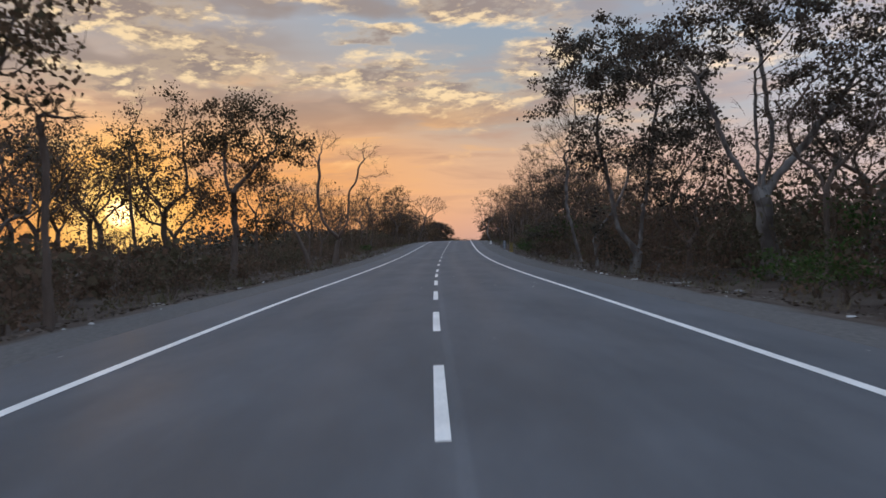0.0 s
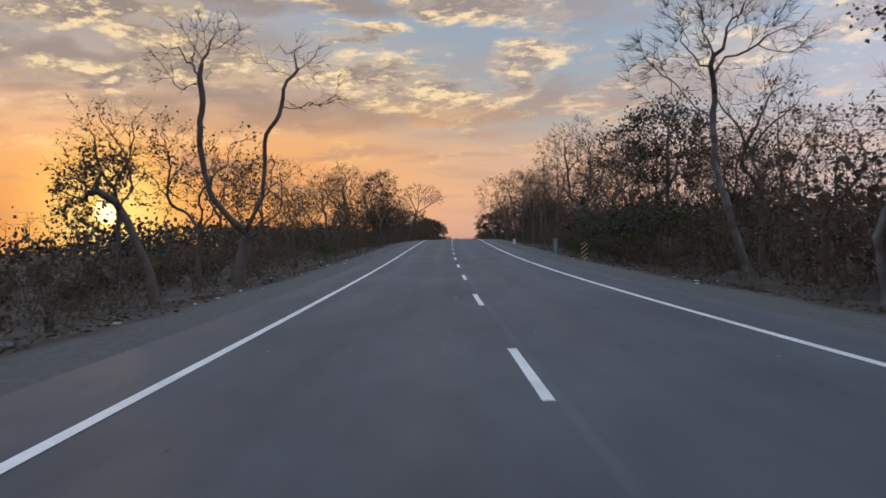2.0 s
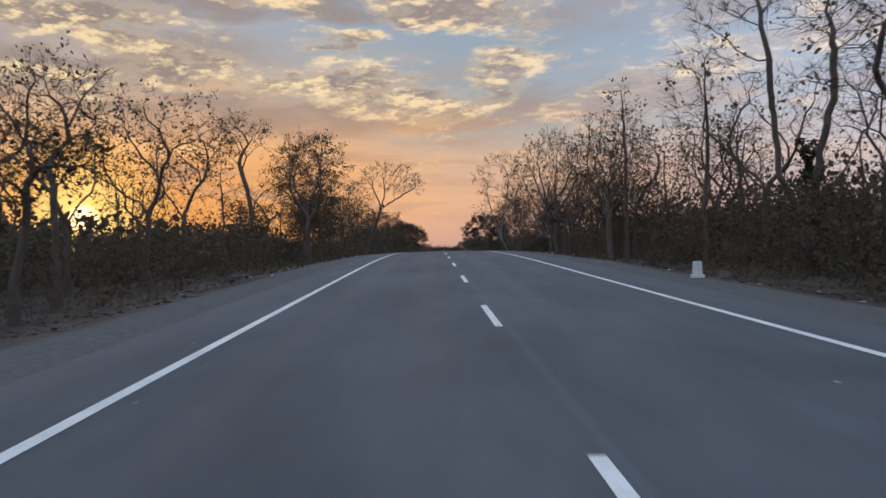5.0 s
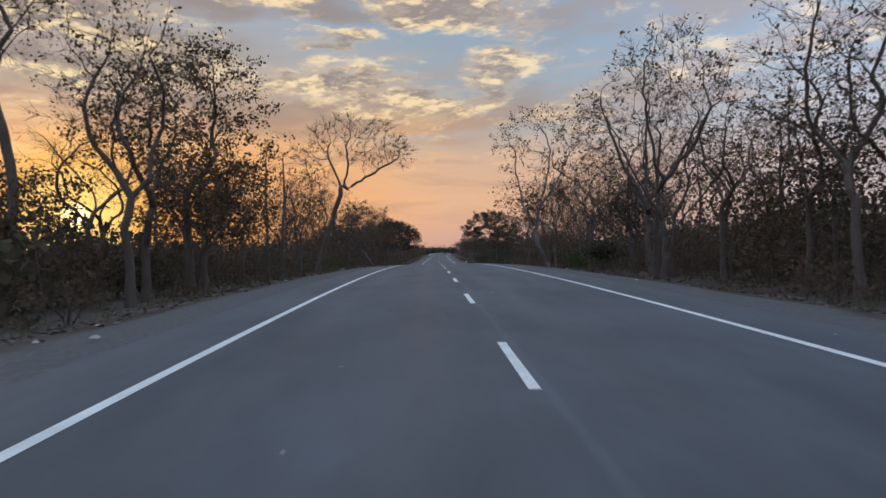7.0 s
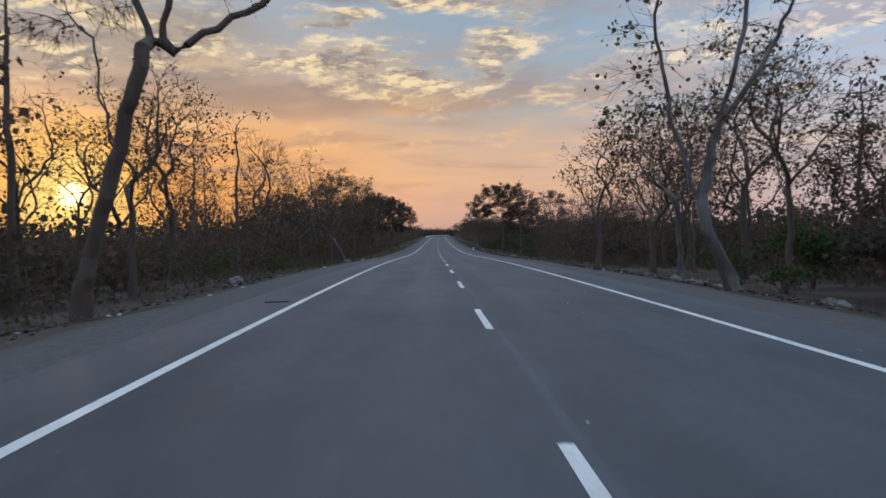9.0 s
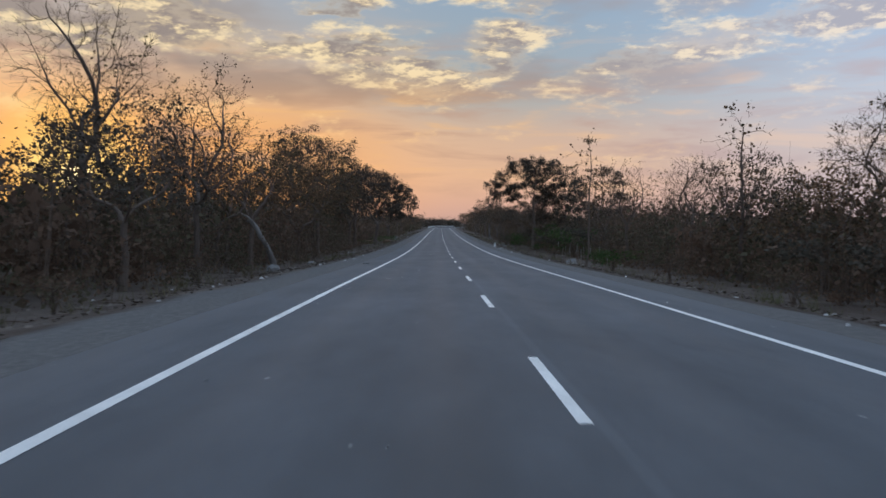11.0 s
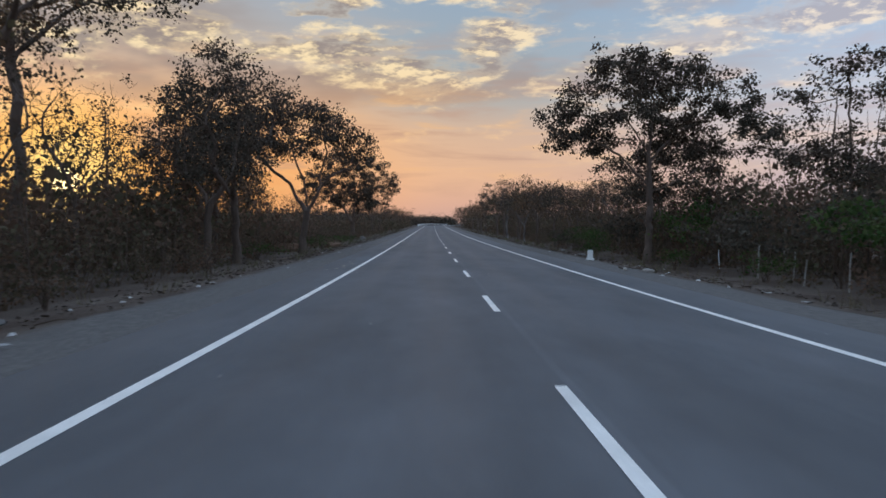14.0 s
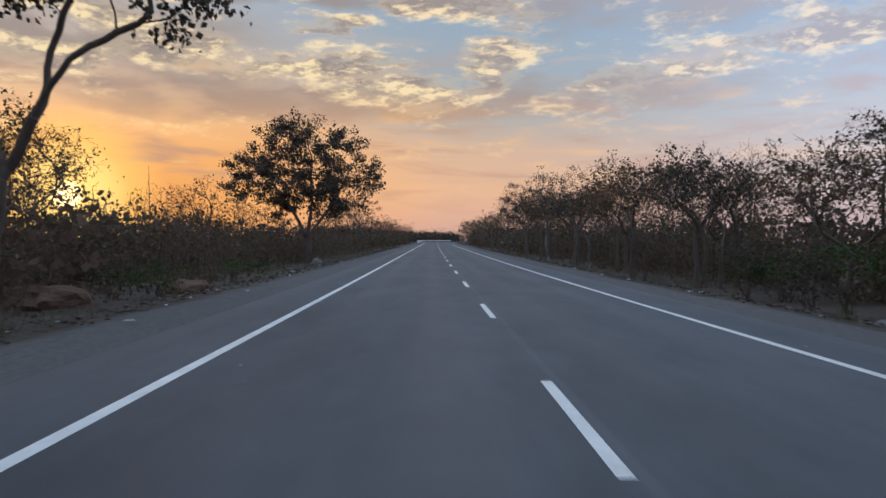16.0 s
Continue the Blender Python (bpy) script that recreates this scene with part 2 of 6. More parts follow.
# ---------------------------------------------------------------- materials
def material(name, base, rough=0.8, var=0.35, grain=6.0, big=0.4, bump=0.3, bump_scale=40.0, dist=0.02, island=0.0, spec=0.3,
             trans=0.0, tint=None, stretch=(1, 1, 1), obj=0.0):
    m = bpy.data.materials.new(name)
    m.use_nodes = True
    nt = m.node_tree
    bsdf = nt.nodes["Principled BSDF"]
    co = nt.nodes.new("ShaderNodeTexCoord").outputs["Object"]
    mp = nt.nodes.new("ShaderNodeMapping")
    mp.inputs["Scale"].default_value = stretch
    nt.links.new(co, mp.inputs[0])
    v = mp.outputs[0]
    n1, n2 = noise_tex(nt, v, grain, 5.0, 0.65), noise_tex(nt, v, big, 3.0, 0.55)
    f = mth(nt, "MULTIPLY_ADD", n1, 0.5, mth(nt, "MULTIPLY", n2, 0.5))
    k = mth(nt, "MULTIPLY_ADD", mth(nt, "SUBTRACT", f, 0.5), var * 4.0, 1.0)
    if island:
        g = nt.nodes.new("ShaderNodeNewGeometry").outputs["Random Per Island"]
        k = mth(nt, "MULTIPLY", k, mth(nt, "MULTIPLY_ADD", g, island * 2, 1.0 - island))
    if obj:
        g = nt.nodes.new("ShaderNodeObjectInfo").outputs["Random"]
        k = mth(nt, "MULTIPLY", k, mth(nt, "MULTIPLY_ADD", g, obj * 2, 1.0 - obj))
    k = mth(nt, "MAXIMUM", k, 0.15)
    c = base
    if tint:
        c = mixc(nt, smooth(nt, n2, 0.42, 0.6), base, tint)
        if island:
            g2 = nt.nodes.new("ShaderNodeNewGeometry").outputs["Random Per Island"]
            each = mth(nt, "SUBTRACT", mth(nt, "FRACT", mth(nt, "MULTIPLY", g2, 7.31)), 0.5)
            c = mixc(nt, smooth(nt, mth(nt, "MULTIPLY_ADD", each, 0.16, n2), 0.42, 0.58), base, tint)
    sc = nt.nodes.new("ShaderNodeVectorMath")
    sc.operation = "SCALE"
    if isinstance(c, tuple):
        sc.inputs[0].default_value = c
    else:
        nt.links.new(c, sc.inputs[0])
    nt.links.new(k, sc.inputs["Scale"])
    nt.links.new(sc.outputs[0], bsdf.inputs["Base Color"])
    bsdf.inputs["Roughness"].default_value = rough
    bsdf.inputs["Specular IOR Level"].default_value = spec
    if bump:
        b = nt.nodes.new("ShaderNodeBump")
        b.inputs["Strength"].default_value, b.inputs["Distance"].default_value = bump, dist
        nt.links.new(noise_tex(nt, v, bump_scale, 3.0, 0.6), b.inputs["Height"])
        nt.links.new(b.outputs[0], bsdf.inputs["Normal"])
    if trans:
        t = nt.nodes.new("ShaderNodeBsdfTranslucent")
        nt.links.new(sc.outputs[0], t.inputs[0])
        mx = nt.nodes.new("ShaderNodeMixShader")
        mx.inputs[0].default_value = trans
        nt.links.new(bsdf.outputs[0], mx.inputs[1])
        nt.links.new(t.outputs[0], mx.inputs[2])
        nt.links.new(mx.outputs[0], nt.nodes["Material Output"].inputs[0])
    return m


def asphalt_material():
    m = material("asphalt", (0.078, 0.079, 0.083), rough=0.7, var=0.16, grain=55.0, big=0.12, bump=0.35, bump_scale=160.0, dist=0.006, spec=0.4)
    nt = m.node_tree
    bsdf = nt.nodes["Principled BSDF"]
    uv = nt.nodes.new("ShaderNodeUVMap").outputs[0]        # u: metres across, v: metres along
    sep = nt.nodes.new("ShaderNodeSeparateXYZ")
    nt.links.new(uv, sep.inputs[0])
    u, v = sep.outputs[0], sep.outputs[1]
    mp = nt.nodes.new("ShaderNodeMapping")
    mp.inputs["Scale"].default_value = (1.0, 0.025, 1.0)
    nt.links.new(uv, mp.inputs[0])
    streak = noise_tex(nt, mp.outputs[0], 1.1, 4.0, 0.6)
    # polished wheel tracks, oily middles of the lanes, the paver's seam
    wheel = None
    for c in (-2.55, -0.95, 0.95, 2.55):
        t = smooth(nt, mth(nt, "ABSOLUTE", mth(nt, "SUBTRACT", u, c)), 0.55, 0.0)
        wheel = t if wheel is None else mth(nt, "ADD", wheel, t)
    seam = smooth(nt, mth(nt, "ABSOLUTE", mth(nt, "ADD", mth(nt, "SUBTRACT", u, 0.16), mth(nt, "MULTIPLY", streak, 0.1))), 0.07, 0.02)
    old = bsdf.inputs["Base Color"].links[0].from_socket
    k = mth(nt, "MULTIPLY_ADD", streak, 0.5, 0.75)
    mp2 = nt.nodes.new("ShaderNodeMapping")
    mp2.inputs["Scale"].default_value = (1.0, 0.3, 1.0)
    nt.links.new(uv, mp2.inputs[0])
    blotch = noise_tex(nt, mp2.outputs[0], 0.55, 3.0, 0.6)
    k = mth(nt, "MULTIPLY", k, mth(nt, "MULTIPLY_ADD", mth(nt, "SUBTRACT", blotch, 0.5), 1.35, 1.0))
    patchy = noise_tex(nt, mp2.outputs[0], 2.6, 4.0, 0.65)
    k = mth(nt, "MULTIPLY", k, mth(nt, "MULTIPLY_ADD", mth(nt, "SUBTRACT", patchy, 0.5), 0.55, 1.0))
    k = mth(nt, "MULTIPLY", k, mth(nt, "MULTIPLY_ADD", wheel, -0.10, 1.0))
    k = mth(nt, "MULTIPLY", k, mth(nt, "MULTIPLY_ADD", seam, 0.22, 1.0))
    sc = nt.nodes.new("ShaderNodeVectorMath")
    sc.operation = "SCALE"
    nt.links.new(old, sc.inputs[0])
    nt.links.new(k, sc.inputs["Scale"])
    edge = smooth(nt, mth(nt, "ADD", mth(nt, "ABSOLUTE", u), mth(nt, "MULTIPLY", mth(nt, "SUBTRACT", streak, 0.5), 1.4)), 3.9, 4.9)
    dusty = mixc(nt, mth(nt, "MULTIPLY", edge, 0.5), sc.outputs[0], (0.12, 0.116, 0.112))
    nt.links.new(dusty, bsdf.inputs["Base Color"])
    nt.links.new(mth(nt, "MULTIPLY_ADD", wheel, -0.07, 0.68), bsdf.inputs["Roughness"])
    return m


def ground_material():
    m = material("forest_soil", (0.085, 0.06, 0.045), rough=0.95, var=0.42, grain=3.5, big=0.22, bump=0.8, bump_scale=14.0, dist=0.06, spec=0.15,
                 tint=(0.108, 0.082, 0.064))
    nt = m.node_tree
    bsdf = nt.nodes["Principled BSDF"]
    sep = nt.nodes.new("ShaderNodeSeparateXYZ")
    nt.links.new(nt.nodes.new("ShaderNodeUVMap").outputs[0], sep.inputs[0])
    co = nt.nodes.new("ShaderNodeTexCoord").outputs["Object"]
    ragged = mth(nt, "MULTIPLY", mth(nt, "SUBTRACT", noise_tex(nt, co, 0.5, 5.0, 0.65), 0.5), 2.2)
    across = mth(nt, "ADD", mth(nt, "ABSOLUTE", sep.outputs[0]), ragged)
    verge = smooth(nt, across, 7.3, 6.2)
    grit = ramp(nt, noise_tex(nt, co, 9.0, 6.0, 0.7), [(0.3, (0.1, 0.091, 0.084)), (0.5, (0.14, 0.128, 0.117)), (0.72, (0.2, 0.182, 0.165))])
    old = bsdf.inputs["Base Color"].links[0].from_socket
    nt.links.new(mixc(nt, verge, old, grit), bsdf.inputs["Base Color"])
    return m


M_ASPHALT = asphalt_material()
M_GROUND = ground_material()
M_LINE = material("road_paint", (0.84, 0.79, 0.72), rough=0.55, var=0.3, grain=30.0, big=1.2, bump=0.3, bump_scale=120.0, dist=0.004)
M_BARK = material("bark_dark", (0.135, 0.1, 0.078), rough=0.9, var=0.4, grain=5.0, big=0.7, bump=0.9, bump_scale=16.0, dist=0.05, stretch=(1, 1, 0.35), obj=0.15)
M_BARK_PALE = material("bark_pale", (0.12, 0.1, 0.086), rough=0.85, var=0.35, grain=3.0, big=1.1, bump=0.6, bump_scale=12.0, dist=0.04, stretch=(1, 1, 0.4), tint=(0.22, 0.2, 0.18))
M_TWIG = material("dry_twigs", (0.125, 0.09, 0.068), rough=0.95, var=0.3, grain=4.0, big=0.3, spec=0.06, bump=0.0, island=0.35)
M_LEAF_DRY = material("leaves_dry_brown", (0.185, 0.118, 0.07), rough=0.75, var=0.3, grain=1.5, big=0.25, spec=0.06, bump=0.0, island=0.45, trans=0.65,
                      tint=(0.085, 0.072, 0.042))
M_LEAF_DARK = material("leaves_dark_green", (0.09, 0.078, 0.058), rough=0.6, var=0.3, grain=1.2, big=0.3, spec=0.06, bump=0.0, island=0.45, trans=0.3,
                       tint=(0.105, 0.08, 0.06))
M_LEAF_GREEN = material("leaves_fresh_green", (0.052, 0.092, 0.026), rough=0.6, var=0.3, grain=1.2, big=0.4, spec=0.06, bump=0.0, island=0.4, trans=0.35,
                        tint=(0.08, 0.1, 0.035))
M_BRUSH = material("brush_leaves", (0.178, 0.114, 0.078), rough=0.9, var=0.45, grain=0.35, big=0.16, spec=0.06, bump=0.0, island=0.25, trans=0.35,
                   tint=(0.105, 0.09, 0.056))
M_GRASS = material("dry_grass", (0.17, 0.135, 0.085), rough=0.9, var=0.3, grain=0.8, big=0.12, spec=0.06, bump=0.0, island=0.4, trans=0.25,
                   tint=(0.11, 0.11, 0.05))
M_LITTER = material("fallen_leaves", (0.095, 0.072, 0.056), rough=0.9, var=0.3, grain=2.0, big=0.3, spec=0.06, bump=0.0, island=0.4, tint=(0.14, 0.115, 0.095))
M_FAR = material("far_foliage", (0.13, 0.098, 0.074), rough=0.9, var=0.35, grain=0.3, big=0.05, spec=0.06, bump=0.0, island=0.45, tint=(0.074, 0.07, 0.05))
M_WHITE = material("whitewash", (0.78, 0.78, 0.75), rough=0.75, var=0.12, grain=14.0, big=2.0, bump=0.3, bump_scale=30.0, dist=0.008)
M_BLACK = material("black_paint", (0.02, 0.02, 0.021), rough=0.5, var=0.3, grain=9.0, big=2.0, bump=0.1)
M_YELLOW = material("yellow_sheeting", (0.46, 0.34, 0.1), rough=0.4, var=0.12, grain=8.0, big=1.5, bump=0.05)
M_STEEL = material("galvanised_steel", (0.42, 0.43, 0.44), rough=0.45, var=0.15, grain=10.0, big=2.0, bump=0.1, spec=0.5)
M_BLUE = material("faded_blue_board", (0.17, 0.19, 0.21), rough=0.55, var=0.2, grain=8.0, big=2.0, bump=0.1)
M_PALE_WOOD = material("weathered_wood", (0.33, 0.3, 0.26), rough=0.9, var=0.3, grain=7.0, big=1.0, bump=0.5, bump_scale=30.0, stretch=(1, 1, 0.2))
M_TRASH = material("pale_litter", (0.46, 0.44, 0.41), rough=0.7, var=0.2, grain=10.0, big=2.0, bump=0.2, island=0.3)
M_EARTH = material("reddish_earth", (0.16, 0.098, 0.066), rough=0.95, var=0.4, grain=5.0, big=0.8, bump=0.9, bump_scale=8.0, dist=0.06, spec=0.1)
M_STONE = material("rough_stone", (0.2, 0.185, 0.17), rough=0.9, var=0.4, grain=6.0, big=1.0, bump=0.8, bump_scale=9.0, dist=0.05, obj=0.25)


# ---------------------------------------------------------------- mesh tools
def mesh_from(name, verts, faces, mat, smooth_faces=False):
    """verts: (n, 3); faces: (m, 3 or 4)."""
    verts, faces = np.asarray(verts, np.float32), np.asarray(faces, np.int32)
    me = bpy.data.meshes.new(name)
    me.vertices.add(len(verts))
    me.vertices.foreach_set("co", verts.ravel())
    n, k = faces.shape
    me.loops.add(n * k)
    me.loops.foreach_set("vertex_index", faces.ravel())
    me.polygons.add(n)
    me.polygons.foreach_set("loop_start", np.arange(n, dtype=np.int32) * k)
    me.polygons.foreach_set("loop_total", np.full(n, k, np.int32))
    if smooth_faces:
        me.polygons.foreach_set("use_smooth", np.ones(n, bool))
    me.materials.append(mat)
    me.update()
    me.validate()
    return me


def strip(name, s_list, lats, heights, mat, parent=None):
    """A sheet along the road: one row of points across at each s."""
    rows = []
    uvs = []
    for s in s_list:
        x, y, z, h = centre(s)
        for l, dz in zip(lats, heights):
            rows.append((x + l * math.cos(h), y + l * math.sin(h), z + dz))
            uvs.append((l, s))
    w = len(lats)
    faces = [(i * w + j, i * w + j + 1, (i + 1) * w + j + 1, (i + 1) * w + j) for i in range(len(s_list) - 1) for j in range(w - 1)]
    me = mesh_from(name, rows, faces, mat)
    lay = me.uv_layers.new(name="UVMap")
    idx = np.zeros(len(me.loops), np.int32)
    me.loops.foreach_get("vertex_index", idx)
    lay.data.foreach_set("uv", np.asarray(uvs, np.float32)[idx].ravel())
    ob = new(name, me)
    if parent:
        ob.parent = parent
    return ob


def part(name, bm, mat, parent, label=""):
    me = bpy.data.meshes.new(name)
    bm.normal_update()
    bm.to_mesh(me)
    bm.free()
    me.materials.append(mat)
    ob = new(name, me)
    ob.parent = parent
    if label:
        tagged(ob, label)
    return ob


def thing(name, m, label, category, group=""):
    ob = new(name)
    ob.empty_display_size = 0.2
    ob.matrix_world = m
    return tagged(ob, label, category, group)


def box(bm, cx, cy, cz, sx, sy, sz, bevel=0.0, turn=None):
    r = bmesh.ops.create_cube(bm, size=1.0)
    vs = r["verts"]
    bmesh.ops.scale(bm, vec=(sx, sy, sz), verts=vs)
    if bevel:
        es = list({e for v in vs for e in v.link_edges})
        out = bmesh.ops.bevel(bm, geom=es, offset=bevel, segments=2, affect="EDGES")
        vs = list({v for f in out["faces"] for v in f.verts} | {v for v in vs if v.is_valid})
    if turn:
        bmesh.ops.rotate(bm, cent=(0, 0, 0), matrix=turn, verts=vs)
    bmesh.ops.translate(bm, vec=(cx, cy, cz), verts=vs)
    return vs


def on_road(s, lat, dz=0.0, turn=0.0):
    p = spot(s, lat, dz)
    h = math.degrees(float(centre(s)[3]))
    return pose(p.x, p.y, p.z, 0, 0, h + turn)


# ---------------------------------------------------------------- ground and road
def build_ground():
    rng = np.random.default_rng(5)
    ys = np.concatenate([[-3000, -1200, -500, -200, -100], np.arange(-60, 800, 3.0), [820, 900, 1100, 1500, 3000]])
    half = [0, 3.5, 4.8, 5.0, 5.6, 6.4, 7.2, 8.0, 9.0, 10.0, 11.5, 13.0, 16.0, 20.0, 30.0, 60.0, 120.0, 300.0, 900.0, 3000.0]
    off = np.array([-a for a in half[:0:-1]] + half)
    by_y = np.interp(ys, LINE_Y, LINE_S)
    cx, _, cz, _ = centre(by_y)
    verts, uvs = [], []
    for i, yy in enumerate(ys):
        xc = cx[i] if yy > -20 else float(np.interp(yy, [-3000, -20], [0.0, LINE_X[0]]))
        if yy > 645:
            xc = float(np.interp(645, LINE_Y, LINE_X))
        for o in off:
            a = abs(o)
            z = cz[i] - float(side_drop(a)) - 0.04
            if a > 5.2:
                z += float(noise.noise((o * 0.35, yy * 0.3, 1.7))) * 0.10 * min((a - 5.0) / 3, 1.0)
            if a > 40:
                z -= (a - 40) * 0.002
            if yy > 645 and a < 40:
                z = cz[i] - 0.3
            verts.append((xc + o, yy, z))
            uvs.append((o, yy))
    w = len(off)
    faces = [(i * w + j, i * w + j + 1, (i + 1) * w + j + 1, (i + 1) * w + j) for i in range(len(ys) - 1) for j in range(w - 1)]
    me = mesh_from("ground", verts, faces, M_GROUND, True)
    lay = me.uv_layers.new(name="UVMap")
    idx = np.zeros(len(me.loops), np.int32)
    me.loops.foreach_get("vertex_index", idx)
    lay.data.foreach_set("uv", np.asarray(uvs, np.float32)[idx].ravel())
    tagged(new("ground", me), "brown forest soil with a grey gritty verge beside the road", "ground", kind="structure")


build_ground()
S_ROAD = np.concatenate([np.arange(-60, 738, 2.0)])
road = strip("road", S_ROAD, [-5.0, -4.9, -3.5, -1.75, 0, 1.75, 3.5, 4.9, 5.0], [-0.2, -0.085, -0.057, -0.022, 0, -0.022, -0.057, -0.085, -0.2], M_ASPHALT)
tagged(road, "grey asphalt two-lane road with sealed shoulders", "road", kind="structure")


def crown(l):
    return -0.057 / 3.5 * abs(l)


for side in (-1, 1):
    a, b = side * 3.5 - 0.068, side * 3.5 + 0.068
    tagged(strip("edge_line", S_ROAD, [a, b], [crown(a) + 0.005, crown(b) + 0.005], M_LINE, road), "white painted edge line")


def dash(s_far, lat=0.0):
    ss = [s_far - 3.0, s_far - 2.0, s_far - 1.0, s_far]
    strip("centre_dash", ss, [lat - 0.052, lat, lat + 0.052], [0.004, 0.005, 0.004], M_LINE, road)


for i in range(-6, 5):
    dash(2.54 + 6.0 * i)
for i in range(0, 66):
    dash(32.13 + 9.0 * i)


# ---------------------------------------------------------------- trees
def tubes(lines, sides):
    """lines: list of (points (n, 3), radii (n,)) with the same n. Returns verts, quads."""
    pts = np.stack([l[0] for l in lines])
    rad = np.stack([l[1] for l in lines])
    m, n, _ = pts.shape
    tan = np.gradient(pts, axis=1)
    tan /= np.linalg.norm(tan, axis=2, keepdims=True) + 1e-9
    ref = np.where(np.abs(tan[..., 2:3]) > 0.9, np.array([1.0, 0, 0]), np.array([0, 0, 1.0]))
    a = np.cross(tan, ref)
    a /= np.linalg.norm(a, axis=2, keepdims=True) + 1e-9
    b = np.cross(tan, a)
    ang = np.arange(sides) / sides * 2 * np.pi
    ring = pts[:, :, None, :] + rad[:, :, None, None] * (np.cos(ang)[:, None] * a[:, :, None, :] + np.sin(ang)[:, None] * b[:, :, None, :])
    verts = ring.reshape(-1, 3)
    base = (np.arange(m)[:, None, None] * n + np.arange(n - 1)[None, :, None]) * sides
    k, k2 = np.arange(sides), (np.arange(sides) + 1) % sides
    quads = np.stack([base + k, base + k2, base + sides + k2, base + sides + k], -1).reshape(-1, 4)
    return verts, quads


def merged(pieces):
    vs, fs, o = [], [], 0
    for v, f in pieces:
        vs.append(v)
        fs.append(f + o)
        o += len(v)
    return np.concatenate(vs), np.concatenate(fs)


def ribbons(rng, a, b, w0, w1):
    """Thin two-edged stems from a to b."""
    d = b - a
    e = np.cross(d, rng.normal(size=d.shape))
    e /= np.linalg.norm(e, axis=1, keepdims=True) + 1e-9
    w0, w1 = np.broadcast_to(w0, len(a))[:, None], np.broadcast_to(w1, len(a))[:, None]
    v = np.stack([a - e * w0, a + e * w0, b + e * w1, b - e * w1], 1).reshape(-1, 3)
    return v, np.arange(len(a) * 4).reshape(-1, 4)


def leaf_quads(rng, at, size, droop=0.5, slim=0.5):
    """A folded leaf at each point: base, side, tip, side."""
    n = len(at)
    d = rng.normal(size=(n, 3))
    d[:, 2] -= droop
    d /= np.linalg.norm(d, axis=1, keepdims=True)
    e = np.cross(d, rng.normal(size=(n, 3)))
    e /= np.linalg.norm(e, axis=1, keepdims=True) + 1e-9
    nrm = np.cross(d, e)
    L = (size * rng.uniform(0.55, 1.3, n))[:, None]
    w = L * slim * rng.uniform(0.75, 1.2, n)[:, None]
    mid = at + d * L * 0.45 - nrm * w * 0.22
    v = np.stack([at, mid + e * w, at + d * L + nrm * L * 0.06, mid - e * w], 1).reshape(-1, 3)
    f = np.arange(n * 4).reshape(-1, 4)
    return v, f


def path_to(rng, a, d, b, n, gnarl):
    """n points from a, leaving along d, to b, with crooked bends."""
    L = np.linalg.norm(b - a)
    m = a + d * L * 0.45
    t = np.linspace(0, 1, n)[:, None]
    p = (1 - t) ** 2 * a + 2 * t * (1 - t) * m + t ** 2 * b
    wig = sum(rng.normal(size=3) * np.sin(t * np.pi * k) / k ** 0.8 for k in (1, 2, 3, 4)) * gnarl * L * 0.4
    return p + wig


def joined(rng, lines, targets, n, gnarl, r0, r1, skip=1, along=0.5):
    """Branches from the nearest fitting points of lines to the targets."""
    nodes = np.concatenate([l[0][skip:] for l in lines])
    tang = np.concatenate([np.gradient(l[0], axis=0)[skip:] for l in lines])
    tang /= np.linalg.norm(tang, axis=1, keepdims=True) + 1e-9
    rads = np.concatenate([l[1][skip:] for l in lines])
    out = []
    for T in targets:
        v = T - nodes
        dist = np.linalg.norm(v, axis=1)
        cost = dist + 0.7 * np.maximum(-v[:, 2], 0) + 0.35 * dist * (1 - (v * tang).sum(1) / (dist + 1e-6))
        k = int(cost.argmin())
        d = tang[k] * along + v[k] / (dist[k] + 1e-6) * (1 - along)
        q = path_to(rng, nodes[k], d / (np.linalg.norm(d) + 1e-9), T, n, gnarl)
        ra = min(r0 * rng.uniform(0.7, 1.15), rads[k] * 0.85)
        out.append((q, np.linspace(ra, min(r1, ra * 0.6), n)))
    return out


STYLE = {  # crown lobes, growing points, fine twigs, leaves, leaf size, leaf material, wildness
    "leafy": (9, 300, 160, 3000, 0.15, "dark", 0.3),
    "dense": (12, 440, 200, 6300, 0.155, "dark", 0.3),
    "sparse": (8, 560, 1300, 420, 0.15, "dry", 0.36),
    "bare": (8, 760, 1500, 0, 0.15, "dry", 0.34),
    "thin": (9, 170, 160, 280, 0.2, "dry", 0.25),
}
LEAFMAT = {"dark": M_LEAF_DARK, "dry": M_LEAF_DRY, "green": M_LEAF_GREEN}


